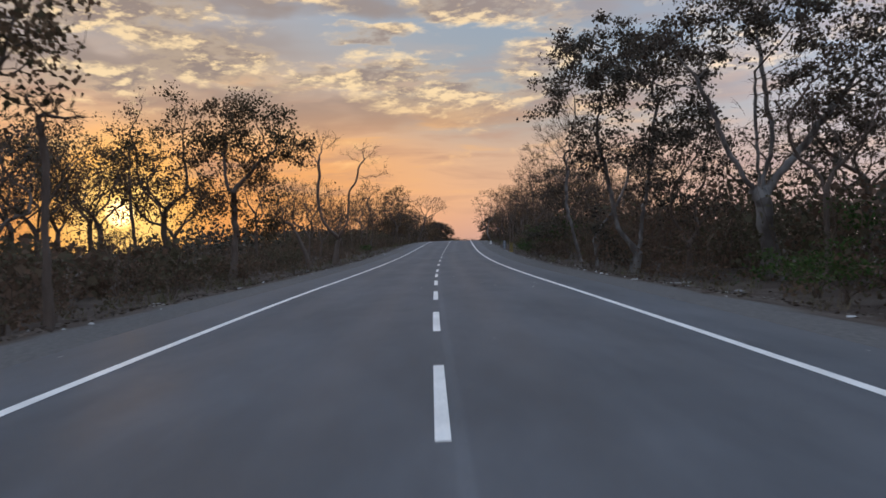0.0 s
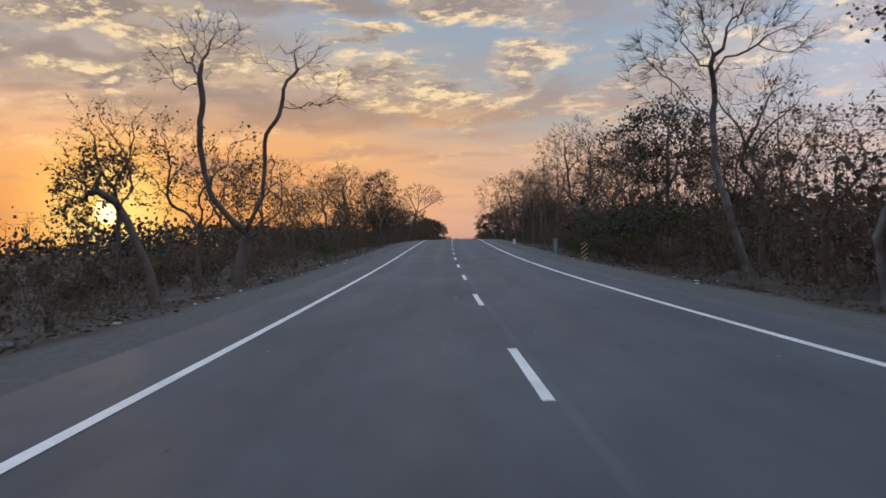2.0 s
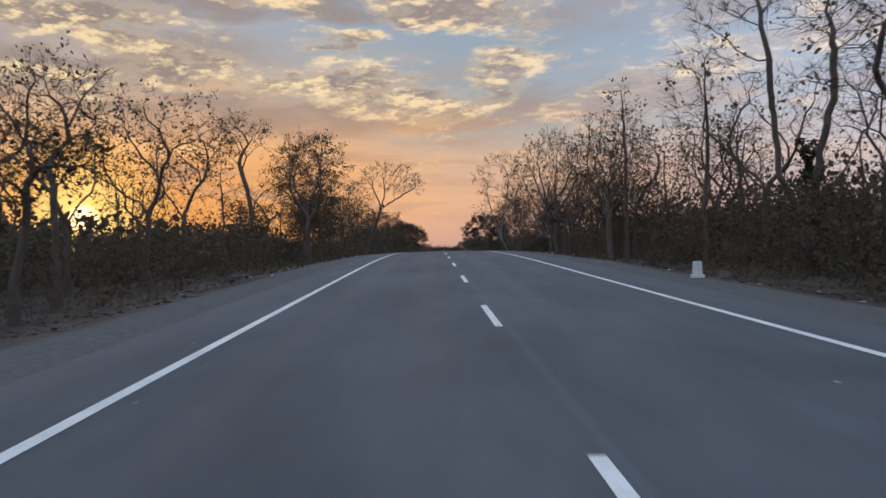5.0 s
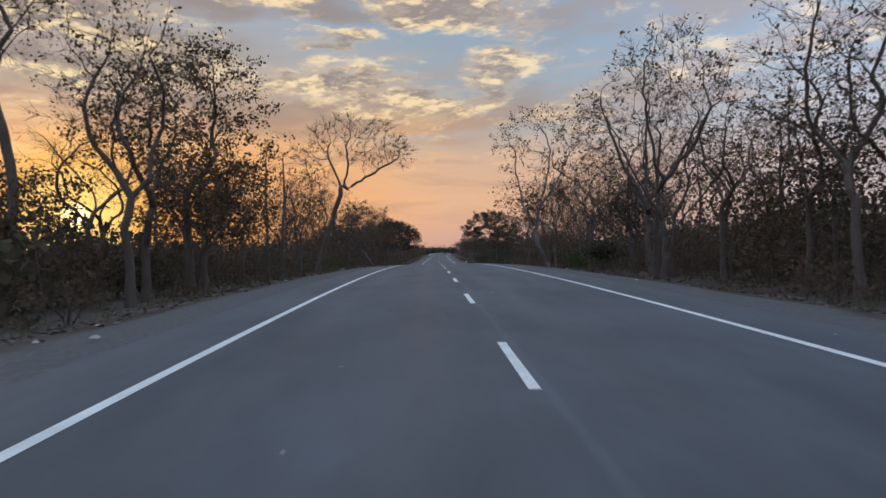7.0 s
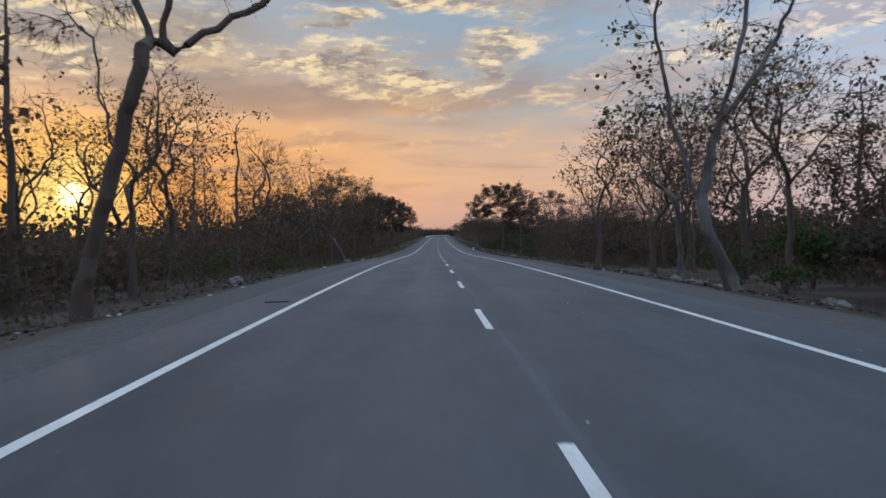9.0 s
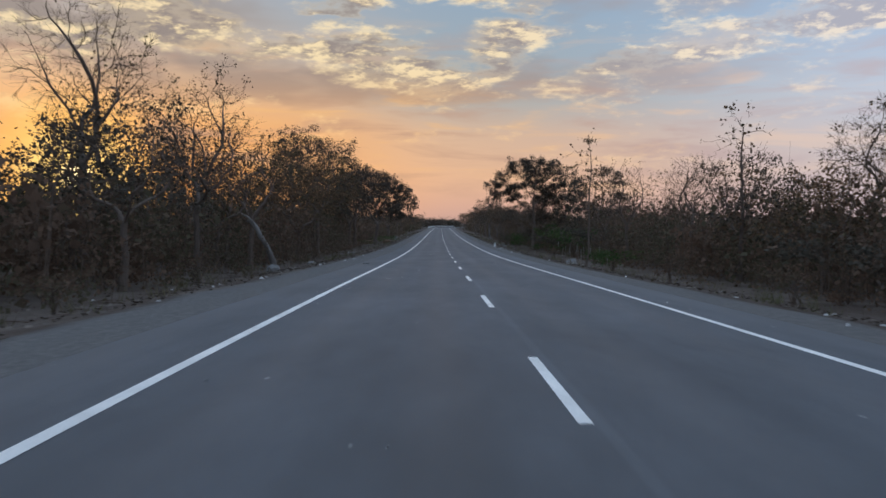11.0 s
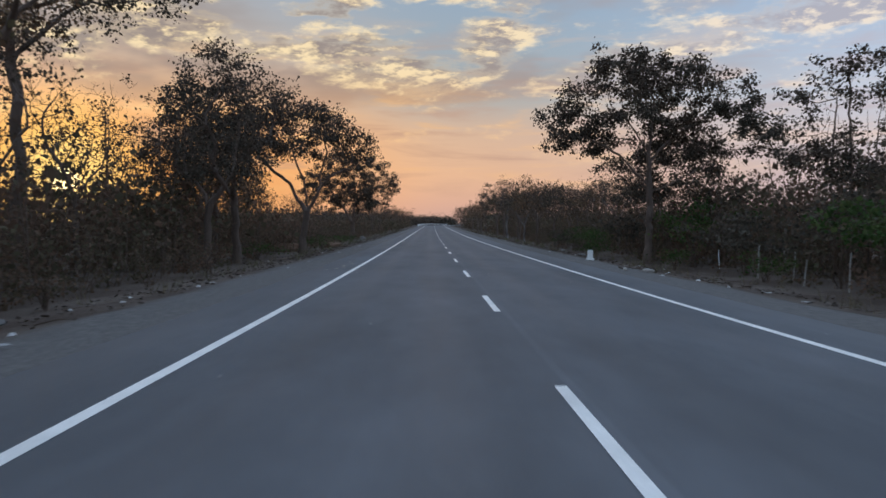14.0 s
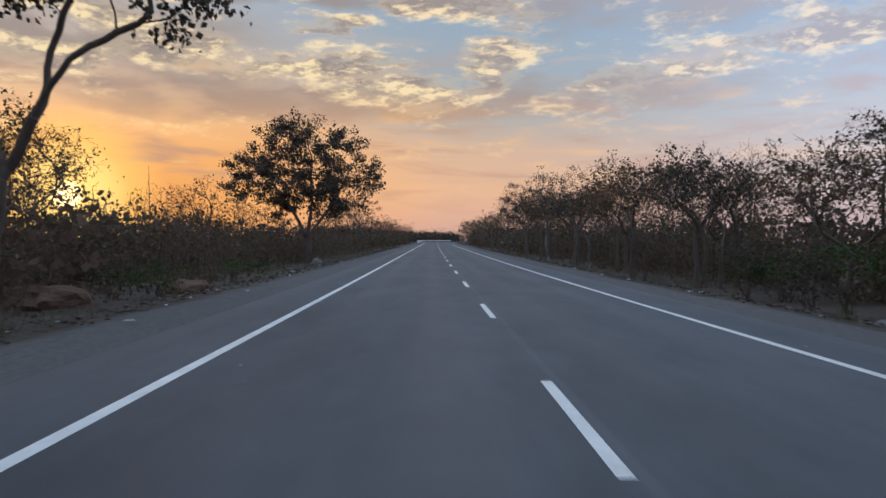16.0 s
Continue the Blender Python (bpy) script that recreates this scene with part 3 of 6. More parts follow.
def grow(rng, stems, goals, step, reach, wild):
    """Branches that grow from the stems towards the goals and fork on the way. Returns points, parents and how many goals each one bears."""
    pos, par = [], []
    for k, st in enumerate(stems):
        prev = -1
        if k:
            prev = int(np.linalg.norm(np.array(pos) - st[0], axis=1).argmin())
            st = st[1:]
        for q in st:
            pos.append(np.array(q, float))
            par.append(prev)
            prev = len(pos) - 1
    pos = np.array(pos)
    n0 = len(pos)
    far, who = np.full(len(goals), 1e9), np.zeros(len(goals), int)
    fresh = np.arange(n0)
    fresh = fresh[pos[:, 2] > pos[:, 2].max() * 0.3] if n0 > 8 else fresh
    idle = 0
    for _ in range(90):
        d = np.linalg.norm(goals[:, None, :] - pos[fresh][None], axis=2)
        k = d.argmin(1)
        dk = d[np.arange(len(goals)), k]
        nearer = dk < far - 1e-6
        far, who = np.where(nearer, dk, far), np.where(nearer, fresh[k], who)
        keep = far > reach
        idle = idle + 1 if keep.all() else 0
        goals, far, who = goals[keep], far[keep], who[keep]
        if not len(goals) or idle > 30:
            break
        pull = np.zeros((len(pos), 3))
        np.add.at(pull, who, (goals - pos[who]) / far[:, None])
        u = np.unique(who)
        v = pull[u] / (np.linalg.norm(pull[u], axis=1, keepdims=True) + 1e-9)
        prev = np.array([par[i] for i in u])
        run = np.where(prev[:, None] >= 0, pos[u] - pos[np.maximum(prev, 0)], 0.0)
        run /= np.linalg.norm(run, axis=1, keepdims=True) + 1e-9
        v = v + 0.35 * run + rng.normal(size=v.shape) * wild + (0, 0, 0.06)
        v /= np.linalg.norm(v, axis=1, keepdims=True)
        fresh = np.arange(len(pos), len(pos) + len(u))
        pos = np.concatenate([pos, pos[u] + v * step])
        par += [int(i) for i in u]
    par = np.array(par)
    load = np.zeros(len(pos))
    tip = np.ones(len(pos), bool)
    tip[par[par >= 0]] = False
    load[tip] = 1.0
    for i in range(len(pos) - 1, 0, -1):
        if par[i] >= 0:
            load[par[i]] += load[i]
    return pos, par, load


def limb_tubes(pos, par, rad, lead, pick, sides):
    """One tapered piece of tube from its parent to each picked point."""
    i = np.nonzero(pick)[0]
    if not len(i):
        return []
    p = par[i]
    ang = np.arange(sides) / sides * 2 * np.pi

    def ring(c, t, r):
        a = np.cross(t, np.array([0.93, 0.31, 0.2]))
        a /= np.linalg.norm(a, axis=1, keepdims=True) + 1e-9
        b = np.cross(t, a)
        return c[:, None] + r[:, None, None] * (np.cos(ang)[None, :, None] * a[:, None] + np.sin(ang)[None, :, None] * b[:, None])
    seg = pos - pos[np.maximum(par, 0)]
    seg[par < 0] = (0, 0, 1)
    seg /= np.linalg.norm(seg, axis=1, keepdims=True) + 1e-9
    nxt = np.where(lead >= 0, lead, np.arange(len(pos)))
    tan = seg + seg[nxt]
    tan /= np.linalg.norm(tan, axis=1, keepdims=True) + 1e-9
    main = lead[p] == i
    t0 = np.where(main[:, None], tan[p], seg[i])
    r0 = np.where(main, rad[p], np.minimum(rad[p] * 0.9, rad[i] * 1.25))
    v = np.stack([ring(pos[p], t0, r0), ring(pos[i], tan[i], rad[i])], 1).reshape(-1, 3)
    o = np.arange(len(i))[:, None] * 2 * sides
    k, k2 = np.arange(sides)[None], (np.arange(sides)[None] + 1) % sides
    return [(v, np.stack([o + k, o + k2, o + sides + k2, o + sides + k], -1).reshape(-1, 4))]


def tree(s, lat, h, w, kind, seed, label, fork=0.35, limbs=None, r=None, lean=(0.0, 0.0), pale=False, leaf=None, leaves=1.0, size=1.0, bow=0.0, group="",
         base=None, twigs=1.0, lobes=None, stems=None):
    """A tree of height h and crown width w; the trunk forks at fork * h, the crown begins at base * h. lobes: (x, z, radius) of the crown's
    masses in metres; stems: bends (x, z) of the trunk and the main limbs; both as they stand across the road."""
    rng = np.random.default_rng(seed)
    count, goals_n, nf, nl, leaf_size, leaf_kind, wild = STYLE[kind]
    count = limbs or count
    r = r or (0.011 if kind == "thin" else 0.016) * h
    r *= 0.82 if kind in ("sparse", "bare") else 1.0
    base = fork * 0.9 if base is None else base
    lean = np.array([lean[0], lean[1], 0.0])
    step = 0.036 * h if h > 6 else 0.22
    if stems:
        lines = []
        for st in stems:
            q = np.array([(x, 0.0, z) for x, z in st])
            leg = np.concatenate([[0], np.cumsum(np.linalg.norm(np.diff(q, axis=0), axis=1))])
            t = np.linspace(0, leg[-1], max(int(leg[-1] / 0.35), 3))
            q = np.stack([np.interp(t, leg, q[:, 0]), rng.uniform(-0.25, 0.25) * t, np.interp(t, leg, q[:, 2])], 1)
            q[1:-1] = (q[:-2] + 2 * q[1:-1] + q[2:]) / 4
            q[1:] += rng.normal(size=(len(q) - 1, 3)) * 0.035
            lines.append(q)
    else:
        tip = (0.92 if kind == "thin" else fork) * h
        n = max(int(tip / 0.4), 5)
        up = np.linspace(0, 1, n)[:, None]
        q = np.concatenate([up * 0, up * 0, up * tip], 1) + lean * (up * tip / h) ** 1.3 + np.array([1.0, 0, 0]) * bow * np.sin(up * np.pi)
        q[1:] += np.cumsum(rng.normal(size=(n - 1, 3)) * np.array([0.05, 0.05, 0.0]), axis=0) * 0.8
        lines = [q]
    lines[0][0] = (lines[0][0][0], 0, -0.3)
    mid = np.array([0, 0, (base * h + h) / 2]) + lean
    half = np.array([w / 2, w / 2, (h - base * h) / 2])
    # lobes: where the crown's masses sit, spread round and up
    if lobes:
        cen = np.array([(x, rng.uniform(-0.5, 0.5) * w * 0.45, z) for x, z, _ in lobes])
        lo_r = np.array([(q, q, q * 0.8) for _, _, q in lobes]) * (1.42 if kind in ("leafy", "dense") else 1.12)
    else:
        k = np.arange(count)
        az = k * 2.4 + rng.uniform(0, 6.28) + rng.uniform(-0.4, 0.4, count)
        zz = np.clip(-0.55 + 1.45 * (k + rng.uniform(0.1, 0.9, count)) / count, -0.6, 0.8)
        ring = np.sqrt(np.clip(1 - zz ** 2, 0.05, 1)) * rng.uniform(0.5, 0.72, count)
        cen = mid + np.stack([np.cos(az) * ring, np.sin(az) * ring, zz * 0.72], 1) * half
        if kind == "thin":
            cen[:, 2] = h * np.linspace(0.38, 0.97, count)
        lo_r = np.tile(half * (0.62 if count < 6 else 0.5 if count < 9 else 0.44), (count, 1)) * rng.uniform(0.8, 1.2, (count, 1))
    m = int(goals_n * (0.35 + 0.65 * twigs))
    share = lo_r[:, 0] ** 2 / (lo_r[:, 0] ** 2).sum()
    pick = rng.choice(len(cen), m, p=share)
    u = rng.normal(size=(m, 3))
    u /= np.linalg.norm(u, axis=1, keepdims=True)
    goals = cen[pick] + u * lo_r[pick] * (rng.uniform(0.05, 1.0, m)[:, None] ** 0.45)
    goals[:, 2] = np.clip(goals[:, 2], base * h * 0.75, h)
    if not stems and kind != "thin":  # limbs from the fork towards each mass of the crown
        first = lines[0][int(len(lines[0]) * 0.72):]
        nodes, ways = list(first), [np.array([0, 0, 1.0])] * len(first)
        for c in cen[np.argsort(np.linalg.norm(cen - first[-1], axis=1))]:
            v = c - np.array(nodes)
            dist = np.linalg.norm(v, axis=1)
            cost = dist + 0.8 * np.maximum(-v[:, 2], 0) + 0.5 * dist * (1 - (v * np.array(ways)).sum(1) / (dist + 1e-6))
            k = int(cost.argmin())
            L = dist[k] * 0.75
            d = 0.5 * ways[k] + 0.5 * v[k] / (dist[k] + 1e-6)
            q = path_to(rng, nodes[k], d / np.linalg.norm(d), nodes[k] + v[k] * 0.75, max(int(L / step), 3), 0.10)
            lines.append(q)
            if len(q) > 3:
                t = np.gradient(q, axis=0)
                nodes += list(q[1:-1])
                ways += list((t / np.linalg.norm(t, axis=1, keepdims=True))[1:-1])
    pos, par, load = grow(rng, lines, goals, step, step * 1.3, wild)
    # thickness follows what a branch bears
    fine = 0.008
    rad = fine * load ** (math.log(r / fine) / math.log(max(load.max(), 2.0)))
    n0 = len(lines[0])
    low = pos[:n0, 2]
    rad[:n0] = np.maximum(rad[:n0], r * np.linspace(1.0, 0.3, n0))
    rad[:n0] *= 1 + 0.5 * np.exp(-np.maximum(low, 0) / 0.4)
    lead = np.full(len(pos), -1)
    for i in np.argsort(load):
        if par[i] >= 0:
            lead[par[i]] = i
    child = par >= 0
    for _ in range(2):  # no sudden steps along a limb
        along = child & (lead[np.maximum(par, 0)] == np.arange(len(pos)))
        rad = np.where(along, 0.5 * rad + 0.5 * rad[np.maximum(par, 0)], rad)
    thick = limb_tubes(pos, par, rad, lead, child & (rad > 0.07), 8) + limb_tubes(pos, par, rad, lead, child & (rad > 0.032) & (rad <= 0.07), 5)
    rest = limb_tubes(pos, par, rad, lead, child & (rad > 0.014) & (rad <= 0.032), 3)
    i = np.nonzero(child & (rad <= 0.014))[0]
    if len(i):
        rest.append(ribbons(rng, pos[par[i]], pos[i], np.maximum(rad[par[i]], 0.009).clip(0, 0.014), np.full(len(i), 0.009)))
    out = np.nonzero(load <= 3)[0]
    ends = pos[out]
    nf = int(nf * twigs)
    if nf:
        k = out[rng.integers(0, len(out), nf)]
        at = pos[k]
        d = (at - mid) / half
        d = 0.6 * d / (np.linalg.norm(d, axis=1, keepdims=True) + 1e-6) + 0.7 * (pos[k] - pos[par[k]]) / step + rng.normal(size=(nf, 3)) * 0.55
        d /= np.linalg.norm(d, axis=1, keepdims=True)
        far = at + d * rng.uniform(0.25, 0.7, nf)[:, None] * (h / 11)
        rest.append(ribbons(rng, at, far, 0.008, 0.004))
        ends = np.concatenate([ends, far, far])
    p = spot(s, lat)
    ob = thing("tree", pose(p.x, p.y, p.z - 0.03), label, "tree", group)
    v, f = merged(thick)
    o = new("trunk", mesh_from("trunk", v, f, M_BARK_PALE if pale else M_BARK, True))
    o.parent = ob
    if rest:
        v, f = merged(rest)
        o = tagged(new("branchwork", mesh_from("branchwork", v, f, M_TWIG)), kind="stuff")
        o.parent = ob
    n = int(nl * leaves * size ** 0.8)
    if n:
        full = kind in ("leafy", "dense")
        tuft = ends[rng.integers(0, len(ends), max(n // (12 if full else 3), 1))]
        at = tuft[rng.integers(0, len(tuft), n)] + rng.normal(size=(n, 3)) * ((0.26, 0.26, 0.17) if full else (0.13, 0.13, 0.13))
        v, f = leaf_quads(rng, at, leaf_size * size ** 0.4, 0.6, 0.42)
        o = tagged(new("foliage", mesh_from("foliage", v, f, LEAFMAT[leaf or leaf_kind])), kind="stuff")
        o.parent = ob
    return ob


def climb(ob, z0, z1, w, seed):
    """A dark mass of climbing leaves round the lower trunk of a tree."""
    rng = np.random.default_rng(seed)
    n = 1500
    z = rng.uniform(z0, z1, n)
    th = rng.uniform(0, 6.28, n)
    rad = w * rng.uniform(0.1, 1.0, n) ** 0.6 * (0.55 + 0.45 * np.sin(z * 2.1 + 1)) * np.interp(z, [z0, z0 + 1, z1 - 1, z1], [0.5, 1.0, 0.9, 0.4])
    v, f = leaf_quads(rng, np.stack([np.cos(th) * rad, np.sin(th) * rad, z], 1), 0.16, 0.6)
    o = tagged(new("climber", mesh_from("climber", v, f, M_LEAF_DARK)), "dark leafy climber wrapped round the trunk", kind="stuff")
    o.parent = ob


L_LEAFY = "dark green leafy roadside tree with a spreading crown"
L_SPARSE = "thin dry-season tree with few brown leaves"
L_BARE = "leafless grey-brown tree with fine twigs"

# left of the road
tree(10.8, -7.8, 4.8, 1.2, "bare", 11, "dark broken tree trunk standing at the verge", fork=0.9, limbs=3, r=0.095, twigs=0.15)
tree(9.6, -9.4, 8.0, 5.6, "dense", 12, L_LEAFY, fork=0.45, leaves=0.3, size=1.2, leaf="dry", base=0.5)
tree(43.5, -12.6, 11.6, 8.0, "dense", 13, "tall leafy tree with a dark trunk and broad crown", r=0.2, leaf="dry", leaves=1.0, size=1.35, base=0.2, twigs=1.2,
     stems=[[(0.0, 0.0), (0.05, 3.0), (-0.1, 5.3)], [(-0.1, 5.3), (1.6, 7.4), (2.6, 8.2)], [(-0.1, 5.3), (-0.6, 8.0)]],
     lobes=[(-0.6, 10.2, 1.3), (1.4, 9.8, 1.4), (3.7, 8.2, 1.0), (-1.6, 8.6, 1.2), (0.9, 8.0, 1.2), (1.9, 6.2, 0.9), (-1.1, 5.0, 0.9), (2.4, 3.9, 0.9), (2.7, 9.2, 1.1)])
tree(46.0, -17.5, 12.0, 9.0, "leafy", 14, L_LEAFY, fork=0.35, leaf="dry", leaves=1.2, size=1.3, base=0.2)
tree(46.5, -22.0, 11.0, 9.0, "leafy", 15, L_LEAFY, fork=0.35, leaf="dry", leaves=1.6, base=0.2)
tree(38.0, -23.0, 10.5, 9.0, "leafy", 151, L_LEAFY, fork=0.3, leaf="dry", leaves=1.8)
tree(60.2, -10.8, 5.6, 3.6, "sparse", 16, "broken leaning tree with a forked trunk and few leaves", fork=0.6, limbs=3, r=0.18, lean=(-2.6, 0.5), leaves=2.0, base=0.5)
tree(67.8, -9.9, 12.4, 8.0, "bare", 170, "tall dead-looking forked tree with bare crooked limbs", r=0.24, twigs=0.5,
     stems=[[(0.0, 0.0), (0.15, 1.6), (0.35, 2.4)], [(0.35, 2.4), (-0.9, 4.0), (-1.3, 6.0), (-0.95, 8.2), (-0.9, 9.6)], [(0.35, 2.4), (1.3, 3.8), (1.5, 5.4), (1.55, 6.7), (2.3, 7.3), (2.5, 8.6)]],
     lobes=[(-1.2, 11.0, 1.3), (-0.4, 11.4, 1.2), (-2.9, 10.0, 1.3), (-2.2, 9.6, 0.8), (2.6, 10.2, 0.9), (3.4, 9.9, 1.0), (4.5, 8.2, 0.9), (1.5, 9.9, 0.7)])
tree(72.5, -13.0, 8.4, 7.5, "sparse", 18, L_SPARSE, fork=0.3, leaves=2.6, twigs=1.3)
tree(79.7, -20.0, 11.4, 6.5, "sparse", 19, L_SPARSE, fork=0.35, leaves=1.2)
tree(90.0, -15.0, 8.5, 7.0, "sparse", 21, L_SPARSE, leaves=1.5, lean=(1.0, 0), fork=0.25)
tree(98.0, -13.5, 6.4, 5.0, "sparse", 22, L_SPARSE, leaves=0.9)
tree(110.9, -11.3, 4.9, 2.6, "sparse", 23, "short crooked tree beside the verge", fork=0.6, limbs=3, r=0.13, lean=(0.8, 0), leaves=0.9)
tree(118.0, -13.5, 9.0, 5.0, "sparse", 24, L_SPARSE, fork=0.45, limbs=6, leaves=0.9)
tree(128.0, -14.0, 9.4, 7.5, "sparse", 25, L_SPARSE, leaves=2.4)
tree(134.7, -24.3, 13.2, 9.0, "sparse", 26, L_SPARSE, leaves=1.6)
tree(126.0, -27.0, 12.5, 10.0, "sparse", 27, L_SPARSE, leaves=1.6)
tree(161.7, -17.4, 14.2, 5.4, "sparse", 28, "tall twisted tree with tufts of dry leaves at its top", fork=0.6, limbs=6, r=0.24, leaves=1.4, bow=0.7, base=0.6)
tree(159.2, -11.4, 11.4, 6.0, "sparse", 29, L_SPARSE, fork=0.25, limbs=7, leaves=2.2)
tree(164.0, -12.6, 11.8, 6.0, "sparse", 30, L_SPARSE, fork=0.2, limbs=6, leaves=1.8)
tree(173.7, -13.6, 14.0, 8.6, "dense", 31, "tall tree with a crown of dry brown leaves", fork=0.35, leaves=0.75, r=0.2, leaf="dry", size=1.3, twigs=1.4)
tree(171.5, -12.2, 7.0, 6.5, "dense", 154, L_LEAFY, leaf="dry", leaves=0.4, size=1.3, fork=0.25, twigs=1.4)
tree(178.5, -14.5, 7.6, 6.5, "dense", 155, L_LEAFY, leaf="dry", leaves=0.35, size=1.3, fork=0.25, twigs=1.4)
tree(52.0, -25.0, 11.0, 8.0, "leafy", 152, L_LEAFY, leaf="dry")
tree(57.0, -30.0, 11.0, 8.0, "leafy", 153, L_LEAFY, leaf="dry")
tree(191.0, -9.4, 11.8, 9.0, "bare", 32, "large leaning leafless tree with a wide fan of branches", r=0.23, base=0.4, twigs=2.2,
     stems=[[(0.0, 0.0), (0.6, 2.0), (1.1, 3.3), (2.1, 6.3)], [(2.1, 6.3), (1.5, 7.8), (1.0, 9.2)], [(2.1, 6.3), (2.6, 8.0), (2.5, 9.6)], [(2.1, 6.3), (3.6, 7.2), (5.0, 8.1), (6.2, 8.7)], [(1.2, 3.6), (0.5, 5.2), (0.2, 7.0)]],
     lobes=[(-0.5, 9.3, 1.3), (0.9, 10.5, 1.4), (2.5, 11.0, 1.4), (4.3, 10.6, 1.4), (5.8, 9.9, 1.2), (6.6, 8.9, 1.0), (3.3, 9.3, 1.3), (5.0, 8.9, 1.1), (0.4, 8.2, 1.0), (-0.6, 7.4, 0.8)])
tree(193.5, -15.6, 9.2, 5.6, "leafy", 164, "tree with large brown leaves in the thicket", leaves=0.6, leaf="dry", fork=0.3, size=1.8, base=0.2, twigs=1.4)
tree(186.0, -11.0, 9.5, 5.5, "thin", 33, L_SPARSE, leaves=1.2)
tree(197.7, -14.4, 11.6, 5.0, "thin", 34, L_SPARSE, leaves=1.2)
tree(203.0, -12.5, 9.6, 5.5, "sparse", 35, L_SPARSE, leaves=1.6)
tree(216.0, -15.0, 11.6, 6.5, "sparse", 36, L_SPARSE, leaves=1.8)
tree(222.0, -13.0, 10.4, 5.0, "thin", 37, L_SPARSE, leaves=1.2)
tree(250.0, -17.5, 13.6, 7.0, "bare", 38, L_BARE, fork=0.4)
tree(257.0, -18.5, 12.6, 6.5, "sparse", 39, L_SPARSE, leaves=2.2)
tree(264.0, -16.0, 13.0, 7.0, "sparse", 40, L_SPARSE, leaves=2.4)
tree(259.8, -10.4, 3.6, 1.8, "bare", 41, "pale crooked stump with broken branches at the verge", fork=0.7, limbs=3, r=0.16, lean=(-1.8, 0), pale=True, twigs=0.2)
tree(282.0, -13.0, 9.0, 10.0, "dense", 42, L_LEAFY, fork=0.25, leaves=0.75, leaf="dry", size=1.2)
tree(290.0, -12.5, 10.6, 9.0, "leafy", 43, "tall tree with large dry leaves", leaves=0.9, size=1.4, leaf="dry")
tree(303.0, -15.5, 13.6, 11.0, "leafy", 44, "tall leafy tree with a flat-topped spreading crown", fork=0.42, leaves=1.4, base=0.55, leaf="dry")
tree(313.5, -19.6, 15.2, 11.0, "leafy", 45, "tall leafy tree with a flat-topped spreading crown", fork=0.36, leaves=2.0, base=0.62, lean=(2.6, 0), size=1.2, twigs=1.4)
tree(320.4, -12.8, 11.8, 7.0, "dense", 46, L_LEAFY, fork=0.25, leaves=1.2)
tree(327.0, -16.0, 10.0, 8.0, "leafy", 47, L_LEAFY, leaves=1.2)
tree(339.5, -10.8, 11.2, 11.0, "dense", 48, "umbrella-shaped leafy tree with a forked dark trunk", r=0.24, leaves=2.2, base=0.5, size=1.2, twigs=1.3,
     stems=[[(0.0, 0.0), (0.0, 0.8), (0.2, 2.0), (0.4, 3.2)], [(0.4, 3.2), (-0.5, 4.2), (-1.0, 5.4), (-2.4, 6.4), (-3.4, 7.4)], [(0.4, 3.2), (1.3, 4.6), (2.0, 5.8), (3.0, 6.2), (4.0, 6.7)], [(0.4, 3.2), (0.2, 5.4), (-0.6, 7.4)], [(1.3, 4.6), (1.4, 6.4), (1.8, 7.8)]],
     lobes=[(-4.8, 9.0, 1.3), (-3.0, 10.0, 1.3), (-1.0, 10.3, 1.3), (1.0, 9.9, 1.3), (2.7, 9.1, 1.2), (3.9, 8.1, 1.0), (-3.9, 7.9, 1.1), (-1.8, 8.4, 1.2), (0.6, 8.3, 1.1), (4.6, 7.2, 0.7)])
tree(326.0, -12.6, 12.8, 8.5, "dense", 148, L_LEAFY, fork=0.3, leaves=1.2)
tree(331.5, -15.5, 11.5, 8.5, "dense", 149, L_LEAFY, fork=0.3, leaves=1.0)
tree(395.1, -12.3, 12.8, 12.0, "dense", 50, "large rounded leafy tree standing beside the open verge", r=0.3, leaves=2.5, size=1.9, base=0.34, twigs=2.4,
     stems=[[(0.0, 0.0), (0.0, 2.4)], [(0.0, 2.4), (-1.6, 5.0), (-3.4, 7.4)], [(0.0, 2.4), (0.3, 6.0), (0.0, 8.6)], [(0.0, 2.4), (1.8, 4.8), (3.2, 7.4)]],
     lobes=[(-5.0, 9.0, 1.9), (-2.5, 10.8, 2.0), (0.2, 11.3, 2.0), (2.9, 10.3, 1.9), (4.4, 8.0, 1.7), (-5.8, 6.8, 1.4), (3.5, 5.6, 1.4), (1.0, 7.6, 1.8), (-2.5, 7.0, 1.8), (-2.6, 5.4, 1.2), (1.8, 5.2, 1.1), (-0.4, 6.2, 1.3), (0.0, 9.2, 2.0), (-3.6, 9.0, 1.6), (2.2, 8.2, 1.6)])
tree(372.0, -26.0, 9.4, 8.0, "sparse", 51, L_SPARSE, leaves=3.0)
tree(362.0, -22.0, 8.8, 9.0, "sparse", 52, L_SPARSE, leaves=3.5, fork=0.25)
tree(350.0, -19.4, 9.2, 9.0, "leafy", 163, L_LEAFY, leaves=1.9, leaf="dry", fork=0.3, size=1.2, twigs=1.6)
tree(354.0, -19.0, 7.0, 7.0, "sparse", 53, L_SPARSE, leaves=3.0, fork=0.25)
tree(378.0, -17.0, 6.4, 6.0, "sparse", 54, L_SPARSE, leaves=3.0, fork=0.25)

